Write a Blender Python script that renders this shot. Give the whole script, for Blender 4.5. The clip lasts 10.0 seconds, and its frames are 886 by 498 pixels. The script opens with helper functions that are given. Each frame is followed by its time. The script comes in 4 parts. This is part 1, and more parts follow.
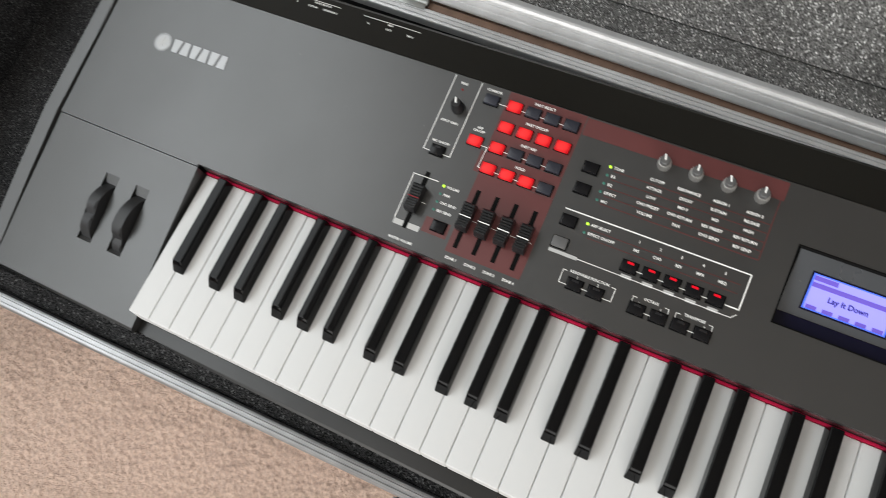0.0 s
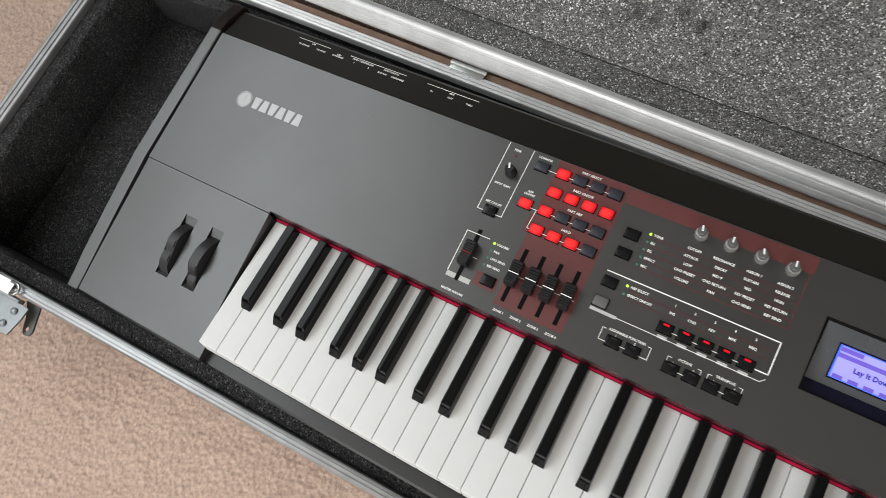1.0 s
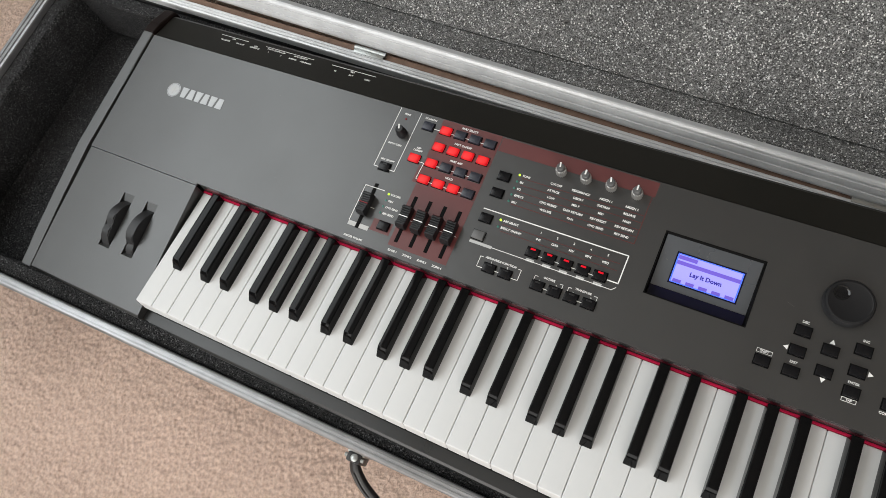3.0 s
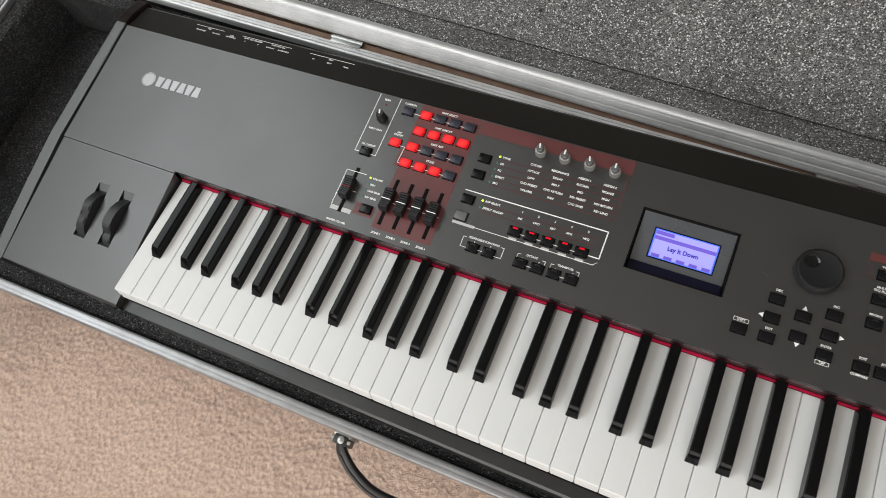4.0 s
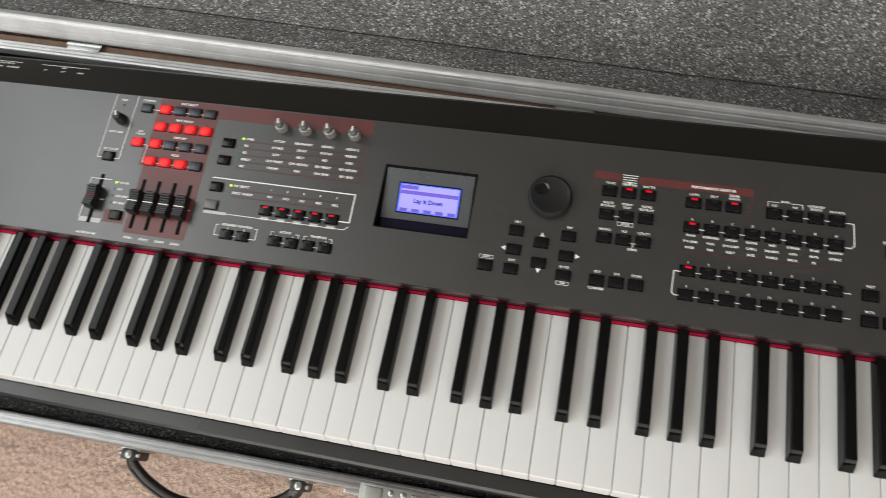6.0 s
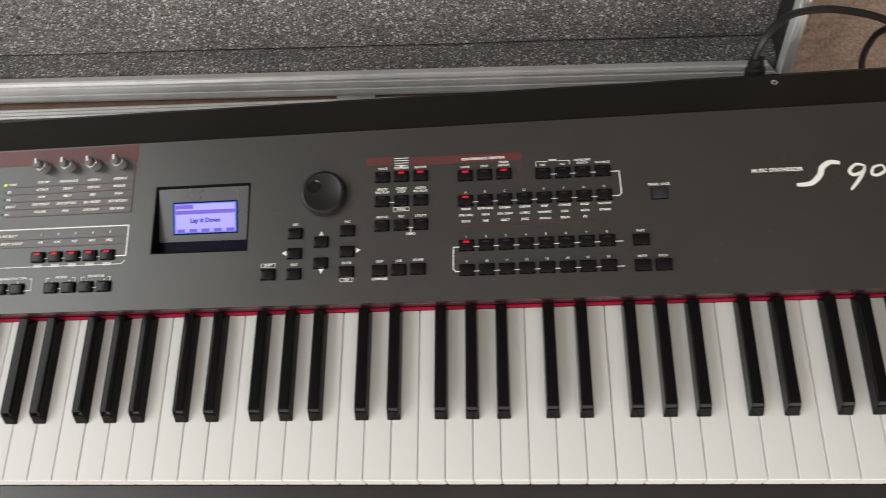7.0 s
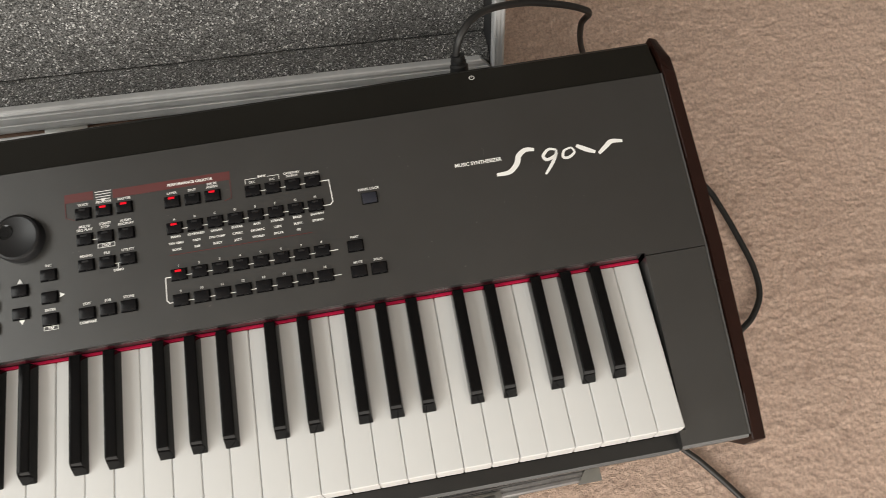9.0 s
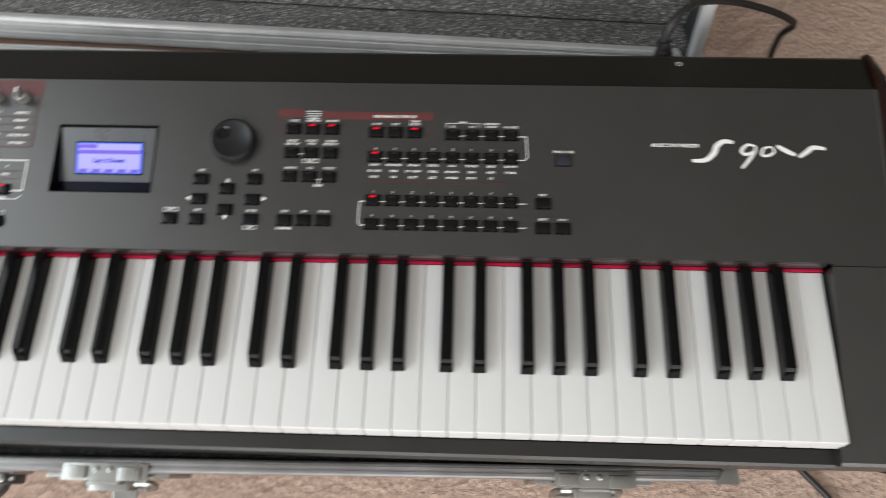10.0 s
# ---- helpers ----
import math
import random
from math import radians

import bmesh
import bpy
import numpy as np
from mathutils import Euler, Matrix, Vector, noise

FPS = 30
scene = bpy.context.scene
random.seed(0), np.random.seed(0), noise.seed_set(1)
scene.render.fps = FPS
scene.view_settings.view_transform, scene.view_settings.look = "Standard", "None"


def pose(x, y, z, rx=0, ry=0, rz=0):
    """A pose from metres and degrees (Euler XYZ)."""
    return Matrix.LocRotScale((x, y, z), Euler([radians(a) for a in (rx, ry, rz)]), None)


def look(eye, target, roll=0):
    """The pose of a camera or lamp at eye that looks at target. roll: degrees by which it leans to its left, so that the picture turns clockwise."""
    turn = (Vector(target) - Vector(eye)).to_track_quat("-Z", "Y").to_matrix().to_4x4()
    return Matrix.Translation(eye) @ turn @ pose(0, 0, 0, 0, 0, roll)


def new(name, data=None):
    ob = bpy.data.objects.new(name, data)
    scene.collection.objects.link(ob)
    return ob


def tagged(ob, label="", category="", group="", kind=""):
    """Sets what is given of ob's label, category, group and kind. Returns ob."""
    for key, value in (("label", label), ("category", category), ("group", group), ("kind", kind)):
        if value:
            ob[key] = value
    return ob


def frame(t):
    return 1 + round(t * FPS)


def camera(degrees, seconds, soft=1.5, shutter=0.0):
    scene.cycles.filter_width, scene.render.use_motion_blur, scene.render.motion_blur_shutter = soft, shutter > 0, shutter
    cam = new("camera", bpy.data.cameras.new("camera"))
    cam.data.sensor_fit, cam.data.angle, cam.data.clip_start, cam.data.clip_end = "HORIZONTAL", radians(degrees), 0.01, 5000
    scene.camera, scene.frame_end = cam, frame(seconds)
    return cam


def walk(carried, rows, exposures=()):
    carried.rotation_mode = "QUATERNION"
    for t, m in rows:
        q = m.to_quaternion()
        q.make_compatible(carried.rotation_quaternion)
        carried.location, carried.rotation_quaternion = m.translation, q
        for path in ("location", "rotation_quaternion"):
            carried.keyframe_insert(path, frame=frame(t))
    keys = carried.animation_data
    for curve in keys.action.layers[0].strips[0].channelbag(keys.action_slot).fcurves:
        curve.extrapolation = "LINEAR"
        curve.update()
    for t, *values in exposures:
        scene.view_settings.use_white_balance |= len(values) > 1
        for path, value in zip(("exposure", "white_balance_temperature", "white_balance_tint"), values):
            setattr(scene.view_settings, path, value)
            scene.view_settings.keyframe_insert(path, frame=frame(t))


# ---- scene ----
cam = camera(63.5, 10.0, soft=0.62, shutter=0.3)
# The keyboard lies tilted: one end deep in the case, the other on its rim.
# The path is given in the keyboard's own frame and carried over by KB.
KB = pose(0, 0, 0.153, -3.43, -3.9, 0)
PATH = [
    (0, (0.42, 0.017, 0.598), (-0.112, 0.484, -1.272), -25.1),
    (0.5, (0.396, 0.011, 0.634), (-0.219, 0.506, -1.204), -25.4),
    (0.8, (0.398, 0.007, 0.642), (-0.234, 0.533, -1.181), -23.7),
    (1, (0.417, 0.002, 0.652), (-0.239, 0.538, -1.159), -23.9),
    (1.5, (0.51, -0.027, 0.673), (-0.168, 0.545, -1.119), -23.2),
    (2, (0.593, -0.061, 0.685), (-0.085, 0.552, -1.094), -22.3),
    (2.5, (0.594, -0.061, 0.684), (-0.089, 0.57, -1.087), -22.9),
    (2.7, (0.586, -0.052, 0.681), (-0.114, 0.556, -1.091), -25.0),
    (3.8, (0.555, -0.082, 0.686), (-0.045, 0.579, -1.104), -20.7),
    (4, (0.564, -0.093, 0.682), (-0.032, 0.594, -1.099), -19.4),
    (4.5, (0.584, -0.091, 0.678), (0.018, 0.614, -1.106), -18.1),
    (5, (0.604, -0.08, 0.684), (0.072, 0.635, -1.107), -18.1),
    (5.5, (0.652, -0.073, 0.667), (0.192, 0.652, -1.139), -17.5),
    (5.7, (0.679, -0.072, 0.66), (0.257, 0.663, -1.151), -16.8),
    (6.8, (0.839, -0.027, 0.627), (0.591, 0.656, -1.236), -19.2),
    (7, (0.87, -0.026, 0.623), (0.65, 0.668, -1.24), -18.6),
    (7.5, (0.906, -0.019, 0.622), (0.792, 0.667, -1.253), -14.2),
    (8, (0.931, -0.024, 0.618), (0.908, 0.653, -1.263), -9.8),
    (8.5, (0.966, -0.023, 0.614), (1.031, 0.645, -1.27), -4.2),
    (9, (1.01, -0.026, 0.612), (1.134, 0.642, -1.269), 0.4),
    (9.2, (1.025, -0.021, 0.618), (1.145, 0.631, -1.268), 0.9),
    (9.5, (1.012, -0.032, 0.613), (1.114, 0.648, -1.265), 1.2),
    (10, (0.9064, -0.0713, 0.6092), (0.8395, 0.6483, -1.263), -3.8),
]
walk(cam, [(t, KB @ look(eye, target, roll)) for t, eye, target, roll in PATH],
     exposures=[(0, -0.24, 6850, 10), (5.5, -0.26, 7020, 10), (7, -0.24, 7250, 11), (8, -0.20, 7450, 11), (9, -0.13, 7450, 11), (9.2, -0.14, 6900, 10), (9.5, -0.12, 6850, 10), (10, -0.12, 6750, 10)])

# ---- light ----
ROOM = (-1.2, 2.9, -1.9, 2.4, 2.5)
# windows: west (along y) and an added south one for fill (along x), each with its sill and head
WIN = (-1.75, 1.25, 1.1, 2.42)
WIN_S = (-0.8, 2.7, 0.40, 2.1)
world = bpy.data.worlds.new("sky")
scene.world = world
world.use_nodes = True
wn = world.node_tree
sky = wn.nodes.new("ShaderNodeTexSky")
sky.sky_type = "NISHITA"
sky.sun_disc = False
sky.sun_elevation = radians(40)
sky.sun_rotation = radians(120)
wn.links.new(sky.outputs[0], wn.nodes["Background"].inputs[0])
wn.nodes["Background"].inputs[1].default_value = 0.12


def daylight(name, eye, target, wide, high, watts, tone=(1.0, 0.99, 0.97)):
    """The sky's light at a window's opening; the south one is added fill."""
    lamp = bpy.data.lights.new(name, "AREA")
    lamp.shape, lamp.size, lamp.size_y = "RECTANGLE", wide, high
    lamp.energy, lamp.color = watts, tone
    new(name, lamp).matrix_world = look(eye, target)


daylight("west_daylight", (ROOM[0] - 0.02, -0.25, 1.76), (ROOM[0] + 1, -0.25, 1.25), 2.9, 1.25, 60, (0.88, 0.95, 1.0))
# Unseen south source, added to fill the keys, lid and front carpet.
daylight("south_fill", (0.95, ROOM[2] - 0.02, 1.25), (0.95, ROOM[2] + 1, 1.0), 3.4, 1.6, 84)
scene.view_settings.exposure = 0.0


# ---- materials ----
def nodes_of(name):
    m = bpy.data.materials.new(name)
    m.use_nodes = True
    return m, m.node_tree, m.node_tree.nodes["Principled BSDF"]


def node(tree, kind, **settings):
    n = tree.nodes.new(kind)
    for k, v in settings.items():
        n.inputs[k.replace("_", " ")].default_value = v
    return n


def surface(name, colour, rough=0.5, metal=0.0, vary=0.15, scale=60, bump=0.0, bump_scale=800, spec=0.5, rough_vary=0.1):
    """A plain surface with two scales of variation in colour, gloss and relief."""
    m, tree, b = nodes_of(name)
    co = tree.nodes.new("ShaderNodeTexCoord")
    big = node(tree, "ShaderNodeTexNoise", Scale=scale * 0.15, Detail=4.0)
    fine = node(tree, "ShaderNodeTexNoise", Scale=scale, Detail=6.0)
    for n in (big, fine):
        tree.links.new(co.outputs["Object"], n.inputs["Vector"])
    mixn = tree.nodes.new("ShaderNodeMath")
    mixn.operation = "ADD"
    tree.links.new(big.outputs[0], mixn.inputs[0])
    tree.links.new(fine.outputs[0], mixn.inputs[1])
    ramp = tree.nodes.new("ShaderNodeMapRange")
    ramp.inputs["From Min"].default_value, ramp.inputs["From Max"].default_value = 0.6, 1.4
    ramp.inputs["To Min"].default_value, ramp.inputs["To Max"].default_value = 1 - vary, 1 + vary
    tree.links.new(mixn.outputs[0], ramp.inputs["Value"])
    tint = tree.nodes.new("ShaderNodeVectorMath")
    tint.operation = "SCALE"
    tint.inputs[0].default_value = colour
    tree.links.new(ramp.outputs[0], tint.inputs["Scale"])
    tree.links.new(tint.outputs[0], b.inputs["Base Color"])
    rr = tree.nodes.new("ShaderNodeMapRange")
    rr.inputs["From Min"].default_value, rr.inputs["From Max"].default_value = 0.3, 0.7
    rr.inputs["To Min"].default_value, rr.inputs["To Max"].default_value = max(0.02, rough - rough_vary), min(1, rough + rough_vary)
    tree.links.new(big.outputs[0], rr.inputs["Value"])
    tree.links.new(rr.outputs[0], b.inputs["Roughness"])
    b.inputs["Metallic"].default_value = metal
    b.inputs["Specular IOR Level"].default_value = spec
    if bump:
        grain = node(tree, "ShaderNodeTexNoise", Scale=bump_scale, Detail=3.0)
        tree.links.new(co.outputs["Object"], grain.inputs["Vector"])
        bn = node(tree, "ShaderNodeBump", Strength=bump, Distance=0.001)
        tree.links.new(grain.outputs[0], bn.inputs["Height"])
        tree.links.new(bn.outputs[0], b.inputs["Normal"])
    return m


def glowing(name, colour, strength, base=(0.3, 0.02, 0.02)):
    m, tree, b = nodes_of(name)
    b.inputs["Base Color"].default_value = (*base, 1)
    b.inputs["Roughness"].default_value = 0.35
    b.inputs["Specular IOR Level"].default_value = 0.2
    b.inputs["Emission Color"].default_value = (*colour, 1)
    b.inputs["Emission Strength"].default_value = strength
    return m


def foam_material(name, dark, light, glint, fine=1.0, rare_from=0.86, spec=0.5):
    """Closed-cell foam: a dark body of small flakes, some painted pale as glints."""
    m, tree, b = nodes_of(name)
    co = tree.nodes.new("ShaderNodeTexCoord")
    flake = node(tree, "ShaderNodeTexVoronoi", Scale=800.0 * fine)
    spark = node(tree, "ShaderNodeTexVoronoi", Scale=620.0 * fine)
    grain = node(tree, "ShaderNodeTexNoise", Scale=1500.0, Detail=3.0)
    patch = node(tree, "ShaderNodeTexNoise", Scale=9.0, Detail=4.0)
    for n in (flake, spark, grain, patch):
        tree.links.new(co.outputs["Object"], n.inputs["Vector"])
    tone = tree.nodes.new("ShaderNodeSeparateColor")
    tree.links.new(flake.outputs["Color"], tone.inputs[0])
    ramp = tree.nodes.new("ShaderNodeValToRGB")
    e = ramp.color_ramp.elements
    e[0].position, e[0].color = 0.15, (*dark, 1)
    e[1].position, e[1].color = 1.0, (*light, 1)
    tree.links.new(tone.outputs[0], ramp.inputs[0])
    shine = tree.nodes.new("ShaderNodeSeparateColor")
    tree.links.new(spark.outputs["Color"], shine.inputs[0])
    rare = tree.nodes.new("ShaderNodeValToRGB")
    rare.color_ramp.elements[0].position, rare.color_ramp.elements[0].color = rare_from, (0, 0, 0, 1)
    rare.color_ramp.elements[1].position, rare.color_ramp.elements[1].color = 0.97, (1, 1, 1, 1)
    tree.links.new(shine.outputs[1], rare.inputs[0])
    pick = tree.nodes.new("ShaderNodeMix")
    pick.data_type = "RGBA"
    tree.links.new(rare.outputs[0], pick.inputs[0])
    tree.links.new(ramp.outputs[0], pick.inputs[6])
    pick.inputs[7].default_value = (*glint, 1)
    pr = tree.nodes.new("ShaderNodeMapRange")
    pr.inputs["From Min"].default_value, pr.inputs["From Max"].default_value = 0.3, 0.7
    pr.inputs["To Min"].default_value, pr.inputs["To Max"].default_value = 0.8, 1.2
    tree.links.new(patch.outputs[0], pr.inputs["Value"])
    sc = tree.nodes.new("ShaderNodeVectorMath")
    sc.operation = "SCALE"
    tree.links.new(pick.outputs[2], sc.inputs[0])
    tree.links.new(pr.outputs[0], sc.inputs["Scale"])
    tree.links.new(sc.outputs[0], b.inputs["Base Color"])
    b.inputs["Roughness"].default_value = 0.5
    b.inputs["Specular IOR Level"].default_value = spec
    add = tree.nodes.new("ShaderNodeMath")
    tree.links.new(flake.outputs["Distance"], add.inputs[0])
    tree.links.new(grain.outputs[0], add.inputs[1])
    bn = node(tree, "ShaderNodeBump", Strength=0.8, Distance=0.0014)
    tree.links.new(add.outputs[0], bn.inputs["Height"])
    tree.links.new(bn.outputs[0], b.inputs["Normal"])
    return m


def carpet_material():
    m, tree, b = nodes_of("carpet_pile")
    co = tree.nodes.new("ShaderNodeTexCoord")
    tuft = node(tree, "ShaderNodeTexVoronoi", Scale=140.0)
    fleck = node(tree, "ShaderNodeTexNoise", Scale=300.0, Detail=5.0)
    fibre = node(tree, "ShaderNodeTexNoise", Scale=900.0, Detail=3.0)
    patch = node(tree, "ShaderNodeTexNoise", Scale=3.5, Detail=3.0)
    for n in (tuft, fleck, fibre, patch):
        tree.links.new(co.outputs["Object"], n.inputs["Vector"])
    ramp = tree.nodes.new("ShaderNodeValToRGB")
    e = ramp.color_ramp.elements
    e[0].position, e[0].color = 0.33, (0.62, 0.42, 0.325, 1)
    e[1].position, e[1].color = 0.62, (0.85, 0.625, 0.505, 1)
    tree.links.new(fleck.outputs[0], ramp.inputs[0])
    pr = tree.nodes.new("ShaderNodeMapRange")
    pr.inputs["From Min"].default_value, pr.inputs["From Max"].default_value = 0.3, 0.7
    pr.inputs["To Min"].default_value, pr.inputs["To Max"].default_value = 0.95, 1.07
    tree.links.new(patch.outputs[0], pr.inputs["Value"])
    sc = tree.nodes.new("ShaderNodeVectorMath")
    sc.operation = "SCALE"
    tree.links.new(ramp.outputs[0], sc.inputs[0])
    tree.links.new(pr.outputs[0], sc.inputs["Scale"])
    tree.links.new(sc.outputs[0], b.inputs["Base Color"])
    b.inputs["Roughness"].default_value = 0.95
    b.inputs["Specular IOR Level"].default_value = 0.1
    b.inputs["Sheen Weight"].default_value = 0.25
    add = tree.nodes.new("ShaderNodeMath")
    tree.links.new(tuft.outputs["Distance"], add.inputs[0])
    tree.links.new(fibre.outputs[0], add.inputs[1])
    bn = node(tree, "ShaderNodeBump", Strength=1.0, Distance=0.0052)
    tree.links.new(add.outputs[0], bn.inputs["Height"])
    tree.links.new(bn.outputs[0], b.inputs["Normal"])
    return m


PANEL = surface("panel_black_metal", (0.0190, 0.0188, 0.0184), 0.36, vary=0.14, scale=40, bump=0.08, bump_scale=2200, rough_vary=0.04, spec=0.95)
LIP = surface("lip_gloss_black", (0.030, 0.030, 0.030), 0.20, vary=0.1, scale=60, spec=0.9)
RAIL = surface("rail_black_metal", (0.013, 0.0128, 0.0125), 0.34, vary=0.12, scale=40, bump=0.06, bump_scale=2000, spec=0.5)
CAP_TAIL = surface("cap_tail_shaded", (0.011, 0.0068, 0.006), 0.32, vary=0.15, scale=50, bump=0.06, spec=0.12)
STRIP = surface("rear_strip_black", (0.009, 0.008, 0.006), 0.36, vary=0.15, scale=30, bump=0.08, bump_scale=1800, spec=0.35)
CAPM = surface("end_cap_brown_black", (0.020, 0.0075, 0.0055), 0.30, vary=0.2, scale=50, bump=0.06, spec=0.22)
BLACK = surface("black_plastic", (0.011, 0.011, 0.012), 0.36, vary=0.1, scale=80, spec=0.3)
WHEEL = surface("wheel_rubber", (0.020, 0.020, 0.021), 0.42, vary=0.1, scale=80, spec=0.4)
BUTTON = surface("button_black", (0.005, 0.005, 0.006), 0.24, vary=0.1, scale=120, spec=0.22)
BUTTON_BLUE = surface("button_slate", (0.020, 0.022, 0.032), 0.35, vary=0.1, scale=120)
# near-black that stands for the shade inside slots and recesses
VOID = surface("recess_shade_black", (0.003, 0.003, 0.003), 0.6, vary=0.1, spec=0.08)
IVORY = surface("white_key", (0.60, 0.605, 0.60), 0.46, vary=0.02, scale=25, rough_vary=0.05, spec=0.35)
EBONY = surface("black_key", (0.0032, 0.0031, 0.0034), 0.10, vary=0.1, scale=60, rough_vary=0.04, spec=0.13)
FELT = surface("red_felt", (0.40, 0.010, 0.045), 0.95, vary=0.2, scale=200, bump=0.3, spec=0.1)
WHITE = surface("white_print", (0.80, 0.80, 0.78), 0.5, vary=0.04)
GREY_PRINT = surface("grey_print", (0.45, 0.45, 0.44), 0.5, vary=0.05)
RED_PRINT = surface("dark_red_print", (0.105, 0.026, 0.025), 0.45, vary=0.12, scale=30)
SILVER = surface("silver_logo", (0.42, 0.43, 0.44), 0.5, metal=0.15, vary=0.08)
KNOB_SILVER = surface("knob_silver", (0.46, 0.455, 0.44), 0.35, metal=0.75, vary=0.1, scale=150)
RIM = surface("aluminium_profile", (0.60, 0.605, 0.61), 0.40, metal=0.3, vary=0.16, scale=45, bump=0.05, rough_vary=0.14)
# The same aluminium with the front and left edges' shade put into its colour.
RIM_SHADED = surface("shaded_aluminium", (0.30, 0.30, 0.305), 0.40, metal=0.80, vary=0.22, scale=45, bump=0.05, rough_vary=0.14)
CHROME = surface("zinc_fitting", (0.36, 0.37, 0.36), 0.30, metal=0.95, vary=0.15, scale=60)
LAMINATE = surface("black_laminate", (0.020, 0.020, 0.021), 0.5, vary=0.2, scale=60, bump=0.15, bump_scale=500)
PLY = surface("plywood_edge", (0.17, 0.105, 0.075), 0.8, vary=0.3, scale=90, bump=0.2)
RUBBER = surface("black_cable", (0.012, 0.012, 0.012), 0.45, vary=0.1)
LEATHER = surface("handle_black", (0.014, 0.013, 0.013), 0.35, vary=0.15, scale=60, bump=0.15, bump_scale=500)
# Unseen walls kept dark so that little bounced light fills the shadows.
WALL_DIM = surface("wall_dim", (0.20, 0.193, 0.182), 0.9, vary=0.03, scale=8, bump=0.08, bump_scale=150)
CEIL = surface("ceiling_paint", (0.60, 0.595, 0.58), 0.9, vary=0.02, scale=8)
FRAME = surface("window_frame_white", (0.78, 0.78, 0.76), 0.4, vary=0.03)
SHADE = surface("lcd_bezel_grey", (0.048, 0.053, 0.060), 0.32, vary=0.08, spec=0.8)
WINDOW_BLUE = surface("lcd_lens_dark", (0.006, 0.006, 0.022), 0.15, vary=0.05, spec=0.12)
# One foam: the tray's copy has its shade painted in, the lid's its brighter light.
FOAM_SHADED = foam_material("foam_shaded", (0.0015, 0.0015, 0.0015), (0.060, 0.060, 0.062), (0.15, 0.15, 0.152), 1.35, 0.90, 0.08)
FOAM_LIT = foam_material("foam_lit", (0.014, 0.014, 0.0135), (0.215, 0.215, 0.21), (0.64, 0.64, 0.63), 1.25, 0.87, 0.5)
CARPET = carpet_material()
RED_LIT = glowing("button_lit_red", (0.85, 0.001, 0.012), 1.25, (0.12, 0.002, 0.004))
tree = RED_LIT.node_tree
spot_co = tree.nodes.new("ShaderNodeTexCoord")
spot_len = tree.nodes.new("ShaderNodeVectorMath")
spot_len.operation = "LENGTH"
spot = tree.nodes.new("ShaderNodeValToRGB")
spot.color_ramp.elements[0].position, spot.color_ramp.elements[0].color = 0.0036, (1.0, 0.045, 0.045, 1)
spot.color_ramp.elements[1].position, spot.color_ramp.elements[1].color = 0.0061, (0.45, 0.0, 0.006, 1)
tree.links.new(spot_co.outputs["Object"], spot_len.inputs[0])
tree.links.new(spot_len.outputs["Value"], spot.inputs[0])
tree.links.new(spot.outputs[0], tree.nodes["Principled BSDF"].inputs["Emission Color"])
RED_LED = glowing("led_red", (1.0, 0.001, 0.022), 0.75, (0.15, 0.003, 0.006))
RED_DIM = glowing("led_off_red", (0.6, 0.02, 0.03), 0.12, (0.15, 0.01, 0.015))
GREEN_LED = glowing("led_green", (0.55, 1.0, 0.05), 1.5, (0.2, 0.4, 0.05))
GREEN_OFF = glowing("led_off_green", (0.1, 0.5, 0.35), 0.05, (0.05, 0.16, 0.13))
SCREEN = glowing("lcd_backlit", (0.34, 0.32, 1.0), 0.80, (0.2, 0.2, 0.6))
SCREEN_EDGE = glowing("lcd_edge", (0.06, 0.16, 1.0), 0.9, (0.05, 0.1, 0.5))
SCREEN_DARK = glowing("lcd_band", (0.20, 0.10, 0.70), 0.50, (0.1, 0.08, 0.4))
SCREEN_INK = glowing("lcd_ink", (0.05, 0.03, 0.35), 0.4, (0.02, 0.02, 0.2))


# ---- mesh helpers ----
def finish(name, bm, material, smooth=False):
    bmesh.ops.recalc_face_normals(bm, faces=bm.faces)
    me = bpy.data.meshes.new(name)
    bm.to_mesh(me)
    bm.free()
    me.materials.append(material)
    if smooth:
        me.polygons.foreach_set("use_smooth", [True] * len(me.polygons))
        me.set_sharp_from_angle(angle=radians(35))
    return me


def part(name, bm, material, parent, label="", m=None, smooth=False):
    me = bm if isinstance(bm, bpy.types.Mesh) else finish(name, bm, material, smooth)
    ob = new(name, me)
    ob.parent = parent
    if m is not None:
        ob.matrix_basis = m
    return tagged(ob, label)


def thing(name, m, label, category, group="", kind=""):
    return tagged(place(new(name), m), label, category, group, kind)


def place(ob, m):
    ob.matrix_basis = m
    return ob


def add_box(bm, x0, x1, y0, y1, z0, z1, bevel=0.0, segments=2):
    r = bmesh.ops.create_cube(bm, size=1)
    bmesh.ops.transform(bm, matrix=Matrix.Translation(((x0 + x1) / 2, (y0 + y1) / 2, (z0 + z1) / 2)) @ Matrix.Diagonal((x1 - x0, y1 - y0, z1 - z0, 1)), verts=r["verts"])
    if bevel:
        edges = list({e for v in r["verts"] for e in v.link_edges})
        bmesh.ops.bevel(bm, geom=edges, offset=bevel, segments=segments, affect="EDGES", profile=0.6)


def box(*a, **k):
    bm = bmesh.new()
    add_box(bm, *a, **k)
    return bm


